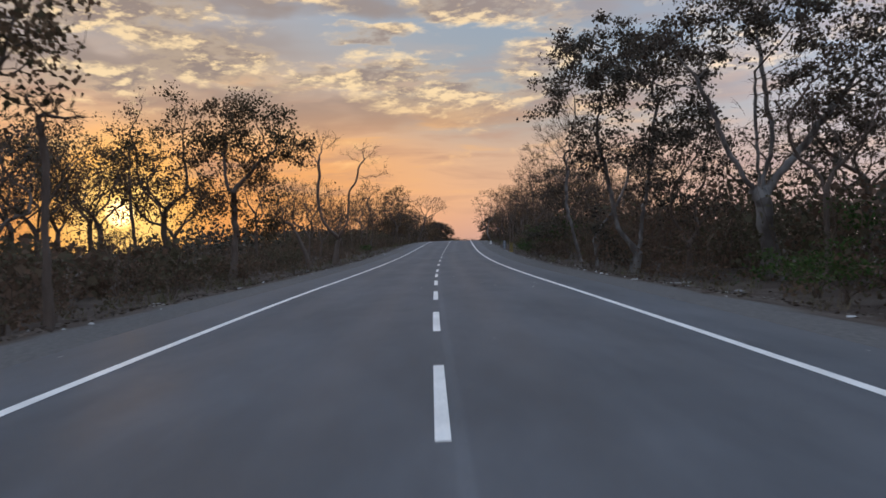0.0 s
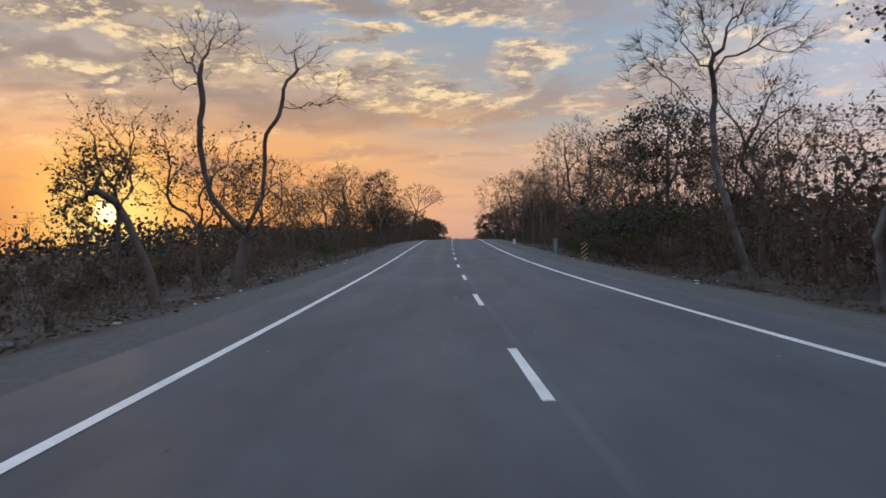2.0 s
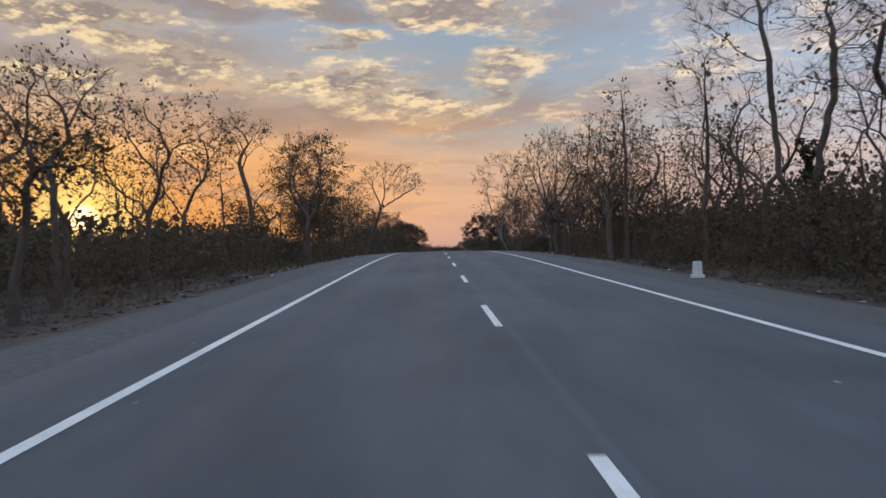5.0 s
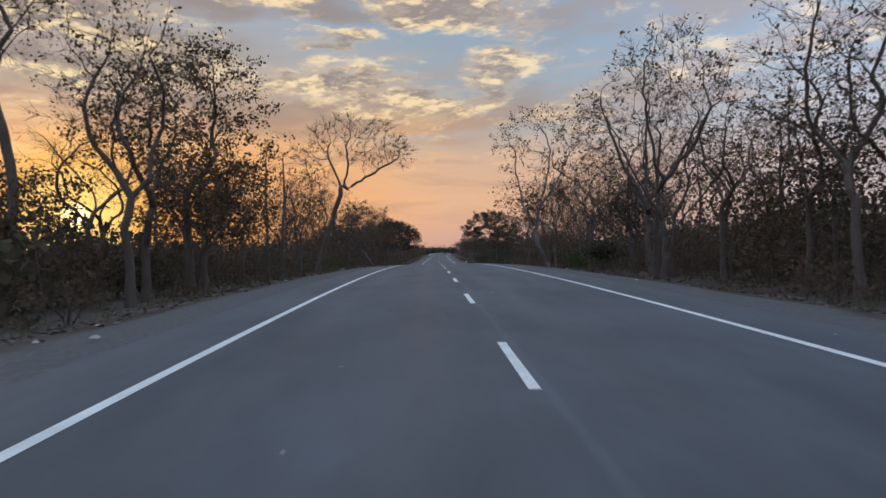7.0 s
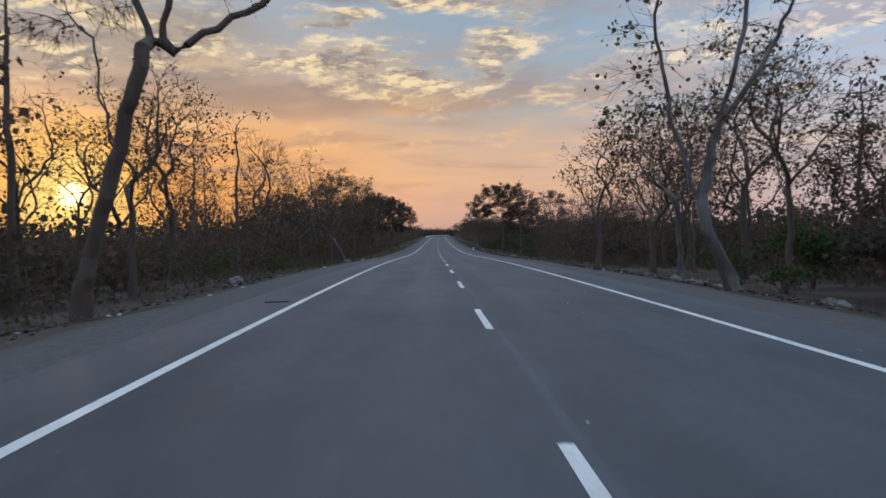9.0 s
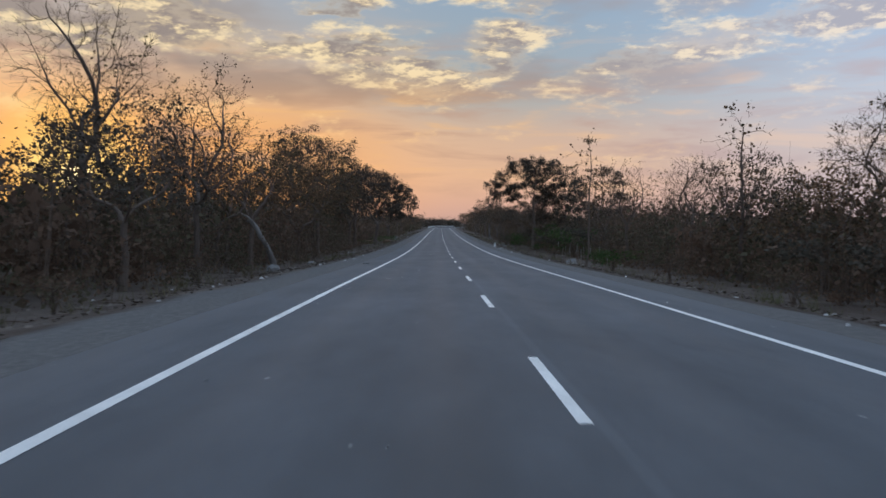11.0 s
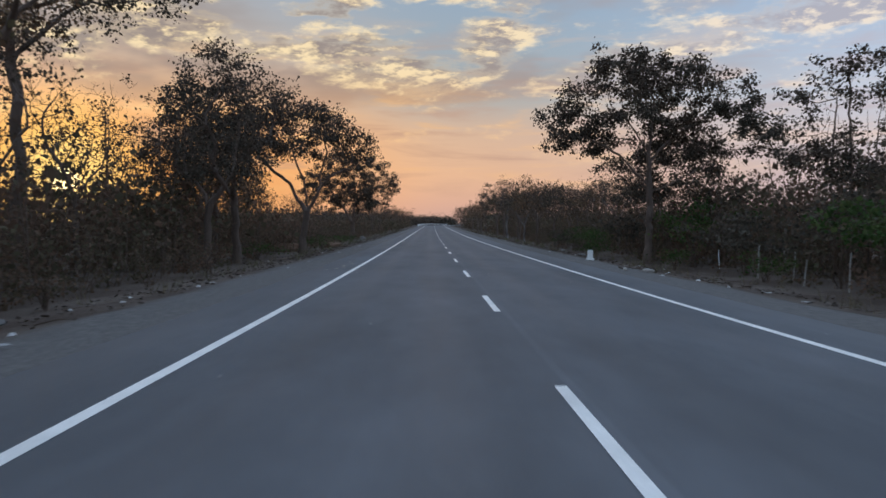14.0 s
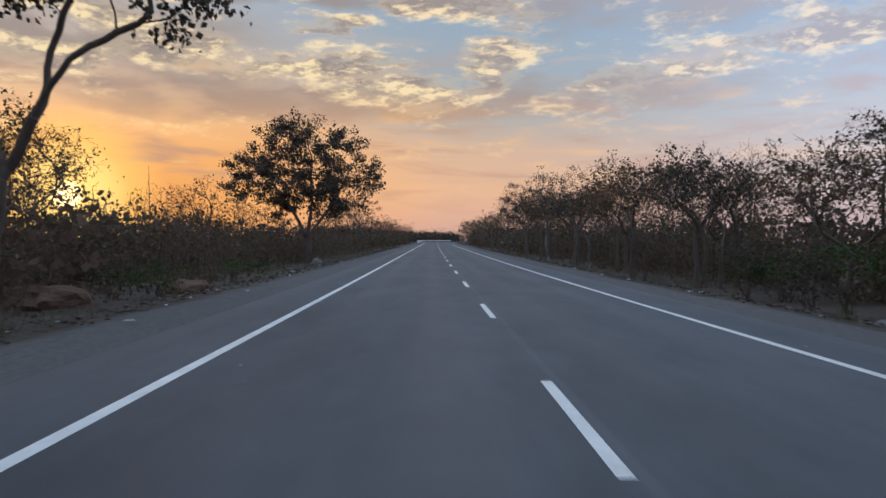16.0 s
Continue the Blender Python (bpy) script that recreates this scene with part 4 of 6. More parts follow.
# right of the road
tree(34.0, 16.5, 15.6, 13.0, "dense", 60, "very large leafy tree with a pale forked trunk", r=0.4, base=0.3, leaves=2.0, pale=True, size=1.4, twigs=1.4,
     stems=[[(0.0, 0.0), (-0.35, 2.2), (-0.6, 4.0)], [(-0.6, 4.0), (-2.2, 6.3), (-3.0, 8.2), (-4.0, 10.1)], [(-0.6, 4.0), (-0.9, 6.6), (-1.1, 10.0)],
            [(-0.6, 4.0), (0.3, 7.0), (0.1, 10.0), (0.0, 13.0)], [(-0.6, 4.0), (1.6, 6.6), (4.0, 9.6)]],
     lobes=[(-5.2, 10.4, 1.7), (-3.4, 12.0, 1.7), (-1.0, 13.2, 1.9), (1.2, 11.4, 1.8), (2.4, 9.0, 1.5), (3.8, 12.2, 2.0), (4.4, 8.0, 1.6), (5.8, 10.4, 1.8), (1.4, 14.2, 1.7), (-4.2, 8.4, 1.1)])
tree(43.6, 11.8, 15.0, 10.0, "dense", 61, "dark leafy tree with several leaning stems", r=0.24, base=0.3, leaves=1.9, size=1.4, pale=True, twigs=1.3,
     stems=[[(0.0, 0.0), (0.3, 1.2)], [(0.3, 1.2), (0.9, 4.0), (1.6, 7.0), (1.9, 9.6)], [(0.3, 1.2), (-0.9, 2.8), (-1.2, 5.4), (-1.9, 8.6)], [(0.0, 0.2), (-1.6, 2.6), (-2.0, 5.0)], [(0.3, 1.2), (1.9, 3.4), (3.0, 6.4)]],
     lobes=[(-2.8, 12.6, 1.8), (-4.4, 10.6, 1.5), (-1.5, 9.8, 1.6), (1.2, 14.0, 1.6), (-2.6, 7.4, 1.4), (2.4, 11.6, 1.8), (3.4, 8.6, 1.5), (-0.4, 12.4, 1.6), (0.6, 7.6, 1.2)])
tree(41.0, 14.5, 9.6, 7.0, "leafy", 62, L_LEAFY, fork=0.15, leaves=0.8, size=1.4)
tree(54.1, 11.5, 9.2, 5.0, "leafy", 63, "slender pale stem leaning away from the road with dark leaf tufts", r=0.1, base=0.3, pale=True, leaves=0.5, size=1.3,
     stems=[[(0.0, 0.0), (-0.1, 2.3), (1.5, 4.2), (2.4, 6.0), (2.6, 7.5)]], lobes=[(2.4, 8.2, 1.1), (3.4, 7.2, 1.1), (1.2, 8.2, 0.9), (3.0, 6.0, 0.7)])
tree(65.5, 12.2, 12.8, 6.5, "bare", 64, L_BARE, r=0.18, base=0.4, twigs=1.5, pale=True,
     stems=[[(0.0, 0.0), (-0.55, 2.6), (-1.05, 5.0), (-0.95, 7.0), (-0.8, 8.2)]],
     lobes=[(-2.2, 11.2, 1.6), (-0.6, 11.8, 1.5), (-3.6, 9.6, 1.4), (0.6, 11.2, 1.4), (1.6, 10.0, 1.2), (-1.4, 10.0, 1.2), (-2.9, 7.8, 0.9)])
tree(63.0, 14.2, 7.0, 6.5, "sparse", 65, L_SPARSE, leaves=2.0)
tree(56.0, 17.5, 9.0, 7.0, "sparse", 66, L_SPARSE, leaves=2.5)
tree(70.0, 14.5, 10.4, 6.5, "bare", 67, L_BARE)
tree(82.0, 13.3, 10.6, 6.0, "leafy", 68, "leafy tree with a straight trunk and separate clumps of leaves", r=0.15, leaves=1.0, size=1.3, base=0.3,
     stems=[[(0.0, 0.0), (0.05, 4.0), (0.2, 8.4)]],
     lobes=[(0.6, 9.9, 0.8), (-1.0, 9.3, 0.8), (1.7, 8.6, 0.8), (2.5, 7.2, 0.8), (-1.8, 7.3, 0.8), (-0.7, 7.2, 0.7), (0.8, 7.0, 0.8), (-2.1, 8.6, 0.8), (-1.3, 5.6, 0.8), (1.4, 5.9, 0.8)])
tree(80.0, 17.0, 9.0, 7.5, "leafy", 69, L_LEAFY, leaves=0.9, leaf="dry")
tree(104.0, 14.3, 10.8, 7.5, "sparse", 70, L_SPARSE, leaves=2.0, twigs=1.7)
tree(98.0, 13.6, 9.0, 6.0, "sparse", 71, L_SPARSE, leaves=1.6)
tree(87.0, 14.0, 11.0, 9.0, "dense", 156, L_LEAFY, leaves=0.42, size=1.4, fork=0.35)
tree(112.0, 13.0, 11.2, 8.0, "sparse", 72, L_SPARSE, leaves=1.8, twigs=1.7)
climber = tree(124.5, 15.2, 15.2, 9.0, "bare", 73, "tall tree with a climber-wrapped forked trunk and bare twigs", r=0.34, twigs=1.9,
               stems=[[(0.0, 0.0), (-0.1, 2.2)], [(-0.1, 2.2), (-1.3, 4.2), (-1.6, 7.0), (-1.9, 9.4)], [(-0.1, 2.2), (-2.6, 4.4), (-4.2, 6.4)],
                      [(-0.1, 2.2), (0.3, 5.0), (0.8, 7.6), (0.7, 9.6)], [(-0.1, 2.2), (1.6, 4.4), (3.0, 6.6)]],
               lobes=[(-1.9, 12.4, 2.2), (-3.6, 11.6, 1.7), (-4.6, 8.8, 1.6), (-0.4, 13.6, 1.6), (0.9, 11.8, 1.8), (2.4, 10.6, 1.8), (3.4, 8.8, 1.5), (-5.0, 7.4, 1.2), (1.4, 9.0, 1.2)])
climb(climber, 0.6, 5.8, 1.7, 731)
tree(117.0, 19.0, 13.0, 8.5, "sparse", 74, L_SPARSE, leaves=1.4)
tree(150.6, 13.8, 12.8, 5.0, "thin", 75, L_SPARSE, leaves=1.1)
tree(146.0, 11.5, 10.4, 6.0, "sparse", 76, L_SPARSE, leaves=2.0, twigs=1.6)
tree(169.8, 10.7, 12.6, 8.0, "sparse", 77, "dry tree with a light-coloured trunk and dense twigs", r=0.21, leaves=2.4, twigs=1.7, base=0.3,
     stems=[[(0.0, 0.0), (0.1, 2.0), (-0.2, 4.6), (0.2, 7.4)], [(0.0, 3.0), (-1.5, 5.2), (-2.3, 7.0)], [(-0.2, 4.6), (1.4, 6.6), (2.2, 8.4)], [(0.1, 2.2), (1.8, 4.2), (2.7, 5.6)], [(-0.2, 5.0), (-1.0, 8.4)]],
     lobes=[(-2.7, 8.0, 1.4), (-1.4, 10.2, 1.4), (0.4, 11.3, 1.4), (2.0, 10.0, 1.4), (2.9, 7.8, 1.3), (-3.1, 5.8, 1.1), (0.2, 8.6, 1.3), (2.9, 5.6, 1.0)])
tree(158.0, 14.0, 12.2, 7.5, "sparse", 78, L_SPARSE, leaves=2.0, twigs=1.8, fork=0.28)
tree(180.0, 13.0, 14.0, 12.0, "sparse", 79, "leaning dry tree with crooked dark limbs", r=0.26, leaves=2.0, base=0.3, twigs=1.3,
     stems=[[(0.0, 0.0), (-0.3, 1.6), (-0.1, 4.0), (0.0, 7.0), (0.2, 9.5)], [(-0.3, 1.6), (-2.0, 2.6), (-3.0, 4.1), (-4.4, 5.9), (-6.0, 7.1)], [(-0.1, 4.0), (-1.8, 7.0), (-2.6, 9.4)], [(0.0, 5.0), (1.6, 7.4), (2.6, 9.6)]],
     lobes=[(-6.8, 8.0, 1.2), (-4.8, 8.2, 1.3), (-2.9, 10.8, 1.5), (-1.0, 12.4, 1.5), (1.0, 12.4, 1.5), (2.8, 11.2, 1.5), (-3.0, 7.0, 1.1), (2.6, 8.6, 1.3), (0.4, 10.0, 1.3)])
tree(187.0, 15.0, 11.6, 8.0, "bare", 80, L_BARE, twigs=1.6)
tree(196.7, 8.9, 13.6, 8.0, "sparse", 81, "tall tree with a scarred pale trunk and sparse dry leaves", r=0.23, leaves=2.4, size=1.35, pale=True, base=0.3, twigs=1.1,
     stems=[[(0.0, 0.0), (-0.6, 1.2), (-1.1, 2.8)], [(-1.1, 2.8), (-0.7, 5.0), (-0.1, 7.4), (0.1, 9.3)], [(-1.1, 2.8), (-2.1, 5.4), (-2.7, 8.6)], [(-0.7, 5.0), (0.8, 7.2), (1.7, 9.4)]],
     lobes=[(-3.2, 10.2, 1.3), (-1.2, 12.4, 1.4), (0.6, 12.2, 1.4), (-2.6, 7.8, 1.2), (2.2, 10.8, 1.4), (0.6, 8.6, 1.3), (-3.4, 5.6, 1.1), (1.4, 6.4, 1.2), (-1.6, 5.4, 1.0)])
tree(226.0, 10.6, 10.0, 6.5, "leafy", 157, L_LEAFY, leaves=0.5, leaf="dry", fork=0.3, twigs=1.7)
tree(211.0, 11.6, 9.5, 6.0, "sparse", 158, "dry tree with a pale leaning trunk", leaves=4.5, fork=0.4, pale=True, lean=(-0.8, 0), twigs=1.7)
tree(216.5, 11.8, 9.0, 6.0, "leafy", 159, L_LEAFY, leaves=0.55, leaf="dry", fork=0.3, twigs=1.6)
tree(193.0, 15.2, 7.6, 5.4, "dense", 160, L_LEAFY, leaves=0.42, fork=0.3, size=1.2, twigs=1.3)
tree(179.0, 17.4, 8.4, 7.0, "leafy", 161, L_LEAFY, leaves=0.6, leaf="dry", fork=0.25, size=1.2, twigs=1.6)
tree(201.0, 17.0, 8.6, 7.0, "leafy", 162, L_LEAFY, leaves=0.55, leaf="dry", fork=0.25, size=1.2, twigs=1.6)
tree(203.0, 13.5, 10.4, 8.0, "sparse", 82, L_SPARSE, leaves=2.6, twigs=1.8)
tree(214.0, 16.0, 12.6, 7.5, "bare", 83, L_BARE, twigs=1.5)
tree(228.0, 17.5, 11.6, 8.0, "bare", 84, L_BARE)
tree(240.0, 21.0, 12.2, 7.0, "bare", 85, L_BARE)
tree(252.0, 22.0, 9.8, 7.0, "sparse", 86, L_SPARSE, leaves=1.6)
tree(272.3, 10.1, 9.9, 3.4, "thin", 87, "slender young tree with large hanging dry leaves", limbs=9, r=0.07, leaves=0.9, size=0.95, bow=0.15)
tree(276.0, 20.0, 9.2, 7.0, "bare", 88, L_BARE)
tree(319.0, 20.8, 11.8, 8.0, "leafy", 89, "straight-stemmed leafy tree behind the roadside thicket", r=0.13, base=0.4, leaves=1.9, size=1.5, twigs=1.2,
     stems=[[(0.0, 0.0), (0.1, 5.0), (0.0, 10.6)], [(-0.9, 0.0), (-1.2, 5.0), (-1.1, 9.4)], [(1.0, 0.0), (1.2, 5.0), (1.4, 9.8)]],
     lobes=[(0.0, 10.8, 0.6), (-1.5, 10.0, 0.65), (1.6, 10.3, 0.6), (-2.7, 9.0, 0.65), (-0.9, 8.8, 0.6), (0.8, 9.0, 0.6), (2.6, 9.2, 0.65), (-3.8, 7.4, 0.6), (-2.2, 7.2, 0.65),
            (0.0, 7.2, 0.65), (1.8, 7.4, 0.65), (2.9, 7.6, 0.55), (-3.5, 5.9, 0.6), (-1.4, 5.8, 0.8), (1.0, 5.6, 0.8), (2.4, 6.0, 0.7), (0.0, 5.0, 0.8)])
tree(328.3, 12.8, 13.2, 13.0, "dense", 90, "large leafy tree with a dark straight trunk and domed crown", r=0.21, leaves=2.7, base=0.52, size=1.5, twigs=1.3,
     stems=[[(0.0, 0.0), (0.05, 3.5), (-0.1, 7.2), (0.1, 10.0)], [(0.0, 5.0), (-2.0, 7.0), (-4.2, 8.2)], [(-0.1, 6.4), (1.8, 8.2), (3.8, 9.2)], [(0.0, 4.4), (2.4, 5.6), (4.4, 6.8)], [(-0.1, 7.2), (-1.6, 9.6)]],
     lobes=[(-5.3, 8.6, 1.2), (-3.5, 10.0, 1.5), (-2.0, 11.6, 1.5), (0.4, 12.2, 1.6), (2.7, 11.6, 1.5), (4.7, 10.0, 1.5), (5.6, 7.7, 1.2), (-1.2, 9.2, 1.4), (2.0, 8.8, 1.4), (3.7, 7.6, 1.1),
            (-3.2, 8.6, 1.1), (0.4, 10.2, 1.4)])
tree(334.0, 15.9, 9.0, 9.6, "dense", 91, L_LEAFY, leaves=1.8, size=1.2, fork=0.25)
tree(352.0, 15.0, 7.0, 7.5, "sparse", 92, L_SPARSE, leaves=3.5, size=0.7, fork=0.25)
tree(362.0, 13.5, 7.0, 7.5, "sparse", 93, L_SPARSE, leaves=3.5, size=0.7, fork=0.25)
tree(377.2, 12.4, 8.0, 7.0, "sparse", 94, L_SPARSE, leaves=3.5, size=0.8, fork=0.3)
tree(388.0, 12.0, 7.2, 5.5, "bare", 95, "dead tree with whitish bare limbs", pale=True, twigs=0.4, fork=0.3)
tree(410.1, 11.8, 10.2, 7.5, "leafy", 96, "roadside tree with a whitish trunk and thin crown", limbs=6, fork=0.45, pale=True, leaves=0.8)
for i, (s_, l_, h_, w_) in enumerate(((347.0, 15.4, 7.4, 7.0), (356.5, 16.2, 6.8, 6.5), (367.5, 14.6, 7.2, 7.0), (382.0, 13.0, 7.4, 6.5), (397.0, 12.4, 7.8, 7.0), (404.0, 14.0, 7.4, 7.0), (361.0, 12.0, 7.2, 6.5), (372.0, 11.6, 7.8, 6.5), (390.0, 11.4, 7.4, 7.0), (416.0, 11.8, 8.0, 7.0), (425.0, 11.2, 7.6, 6.5))):
    tree(s_, l_, h_ - 0.5, w_, "leafy", 600 + i, "low spreading tree with brown leaves in the thicket", leaf="dry" if i % 2 else "dark", leaves=0.9, size=0.9, fork=0.4, base=0.5, twigs=1.3)
tree(432.0, 12.0, 10.4, 9.0, "dense", 97, L_LEAFY, leaves=0.9)
# lower leafy trees that close the thicket
for i, (s_, l_, h_, w_) in enumerate(((256.0, -17.0, 8.0, 8.0), (269.0, -17.6, 8.8, 8.0), (246.0, -16.0, 7.4, 7.0), (163.5, -17.0, 6.4, 6.5), (262.0, 19.5, 6.4, 7.0), (251.0, 17.5, 6.0, 7.0),
                                      (162.0, 17.2, 7.6, 7.0), (171.0, 18.6, 8.4, 7.5))):
    tree(s_, l_, h_, w_, "leafy", 640 + i, "low spreading tree with brown leaves in the thicket", leaf="dry" if i % 2 else "dark", leaves=0.75, size=1.2, fork=0.25, base=0.2, twigs=1.4)

# the rest of the woods: repeats of a few grown trees
WOODS = {
    "leafy": [tree(20.0, -20.0, 10.0, 8.0, "leafy", 201, L_LEAFY, group="roadside woods", leaves=0.3, size=1.4),
              tree(24.0, 22.0, 10.0, 9.0, "leafy", 202, L_LEAFY, group="roadside woods", leaf="dry", leaves=0.3, size=1.4),
              tree(460.0, -14.0, 10.0, 9.5, "dense", 203, L_LEAFY, group="roadside woods", leaves=0.24, twigs=0.6, size=1.4)],
    "sparse": [tree(140.0, -16.0, 10.0, 7.0, "sparse", 211, L_SPARSE, group="roadside woods", leaves=1.3, twigs=0.3),
               tree(139.0, 17.0, 10.0, 6.5, "sparse", 212, L_SPARSE, group="roadside woods", leaves=0.9, twigs=0.3),
               tree(208.0, 19.0, 10.0, 5.0, "thin", 213, L_SPARSE, group="roadside woods", leaves=0.9)],
    "bare": [tree(145.0, 20.0, 10.0, 7.5, "bare", 221, L_BARE, group="roadside woods", twigs=0.32),
             tree(209.0, -20.0, 10.0, 6.5, "bare", 222, L_BARE, group="roadside woods", twigs=0.32)],
}


def wood(seed, side, s0, s1, lat0, lat1, h0, h1, n, mix):
    rng = np.random.default_rng(seed)
    kinds = [k for k, c in mix for _ in range(c)]
    for i in range(n):
        s = s0 + (s1 - s0) * (i + rng.uniform(0.1, 0.9)) / n
        lat = side * rng.uniform(lat0, lat1)
        h = rng.uniform(h0, h1)
        pool = WOODS[kinds[rng.integers(0, len(kinds))]]
        src = pool[rng.integers(0, len(pool))]
        p = spot(s, lat, -0.05)
        k = h / 10.0
        kw = k * rng.uniform(0.85, 1.2)
        copy_thing(src, pose(p.x, p.y, p.z, 0, 0, rng.uniform(0, 360)) @ Matrix.Diagonal((kw, kw, k, 1)))


wood(1, -1, 8, 52, 18, 32, 6.5, 10, 11, [("leafy", 2), ("sparse", 1)])
wood(2, -1, 50, 118, 28, 42, 4, 6, 5, [("leafy", 1), ("sparse", 2)])
wood(3, -1, 116, 160, 14, 26, 6, 9, 8, [("sparse", 3), ("bare", 1)])
wood(4, -1, 165, 232, 12, 22, 6, 9.5, 13, [("sparse", 3), ("bare", 2)])
wood(5, -1, 236, 300, 12, 22, 7, 10.5, 15, [("leafy", 2), ("sparse", 2), ("bare", 1)])
wood(6, -1, 298, 336, 13, 24, 8, 11, 8, [("leafy", 3), ("sparse", 1)])
wood(7, -1, 345, 400, 24, 40, 4.5, 7, 8, [("sparse", 2), ("leafy", 1)])
wood(8, -1, 412, 640, 10, 22, 6, 9, 22, [("leafy", 3), ("sparse", 1)])
wood(11, 1, 0, 60, 15, 28, 8, 12, 13, [("leafy", 3), ("bare", 1)])
wood(12, 1, 62, 125, 14, 24, 6, 9, 14, [("leafy", 1), ("sparse", 3), ("bare", 2)])
wood(13, 1, 126, 200, 13, 22, 8, 11.5, 23, [("sparse", 3), ("bare", 2)])
wood(14, 1, 200, 300, 16, 24, 7, 10, 20, [("sparse", 2), ("bare", 2), ("leafy", 1)])
wood(15, 1, 300, 350, 16, 26, 6, 8, 9, [("leafy", 3), ("sparse", 1)])
wood(16, 1, 345, 440, 12, 22, 5.5, 8.0, 18, [("leafy", 1), ("sparse", 2), ("bare", 3)])
wood(17, 1, 436, 640, 9.0, 18, 7, 10, 24, [("leafy", 3), ("sparse", 1)])


# ---------------------------------------------------------------- undergrowth
def spots(s, lat):
    x, y, z, h = centre(s)
    return np.stack([x + lat * np.cos(h), y + lat * np.sin(h), z - side_drop(np.abs(lat))], 1)


def clumps(rng, base, rad, tall, leaves, twigs, size, hearts=26, core=0.3):
    """Leaf and twig quads of shrubs standing at base, with their radius and height."""
    n = len(base)
    li = np.repeat(np.arange(n), leaves)
    u = rng.normal(size=(len(li), 3))
    u /= np.linalg.norm(u, axis=1, keepdims=True)
    u *= (rng.uniform(0.0, 1.0, len(li)) ** 0.45)[:, None]
    # uneven outline: each shrub is made of a few lobes
    lobe = rng.integers(0, 5, len(li))
    lo = rng.normal(size=(n, 5, 3)) * np.array([0.5, 0.5, 0.3])
    q = u * 0.62 + lo[li, lobe]
    at = np.stack([q[:, 0] * rad[li], q[:, 1] * rad[li], np.abs(0.52 + 0.46 * q[:, 2]) * tall[li]], 1) + base[li]
    # large inner leaves close the heart of each shrub
    ii = np.repeat(np.arange(n), hearts)
    w = rng.normal(size=(len(ii), 3)) * (0.38, 0.38, 0.0)
    heart = np.stack([w[:, 0] * rad[ii], w[:, 1] * rad[ii], rng.uniform(0.02, 0.68, len(ii)) * tall[ii]], 1) + base[ii]
    leafq = merged([leaf_quads(rng, at, size, 0.3, 0.45), leaf_quads(rng, heart, np.clip(rad[ii] * 0.4, 0.12, core), 0.3, 0.42)])
    ti = np.repeat(np.arange(n), twigs)
    a = base[ti] + rng.normal(size=(len(ti), 3)) * np.array([0.25, 0.25, 0.0]) * rad[ti][:, None]
    b = base[ti] + np.stack([rng.normal(size=len(ti)) * 0.75 * rad[ti], rng.normal(size=len(ti)) * 0.75 * rad[ti], rng.uniform(0.4, 1.25, len(ti)) * tall[ti]], 1)
    m = (a + b) / 2 + rng.normal(size=a.shape) * 0.12 * rad[ti][:, None]
    tw = merged([ribbons(rng, a, m, 0.014, 0.009), ribbons(rng, m, b, 0.009, 0.003)])
    return leafq, tw


def profile(side, s):
    if side < 0:
        return np.interp(s, [0, 40, 50, 108, 120, 160, 228, 240, 325, 336, 368, 388, 420, 560], [3.0, 2.8, 2.2, 2.1, 3.0, 3.2, 3.0, 5.4, 4.8, 4.2, 3.9, 3.0, 3.2, 3.6])
    return np.interp(s, [0, 60, 72, 78, 92, 98, 130, 228, 240, 282, 300, 325, 345, 360, 560], [4.8, 4.8, 4.4, 5.4, 5.4, 4.4, 4.4, 4.2, 4.4, 4.6, 5.6, 5.4, 4.3, 4.2, 5.0])


def lift(side, s):
    """How far the closed heart of the thicket rises over its front."""
    if side < 0:
        return np.interp(s, [45, 52, 100, 122, 168, 180, 280, 290, 330, 340], [1.15, 0.62, 0.62, 1.3, 1.3, 1.05, 1.05, 1.35, 1.35, 1.0])
    return np.interp(s, [60, 70, 120, 135, 225, 240, 282, 292, 335, 345], [1.35, 1.0, 1.0, 1.3, 1.35, 1.1, 1.1, 1.4, 1.4, 0.8])


def set_back(s):
    """How much further the thicket stands back on the right-hand side."""
    return np.interp(s, [60, 74, 94, 128, 140, 180, 192, 226, 240, 285, 298, 322, 332, 345, 360],
                     [0.4, -0.5, -0.3, 0.6, 1.8, 2.4, 7.0, 7.0, 3.4, 3.0, 4.2, 4.2, 2.4, 2.6, 1.8])


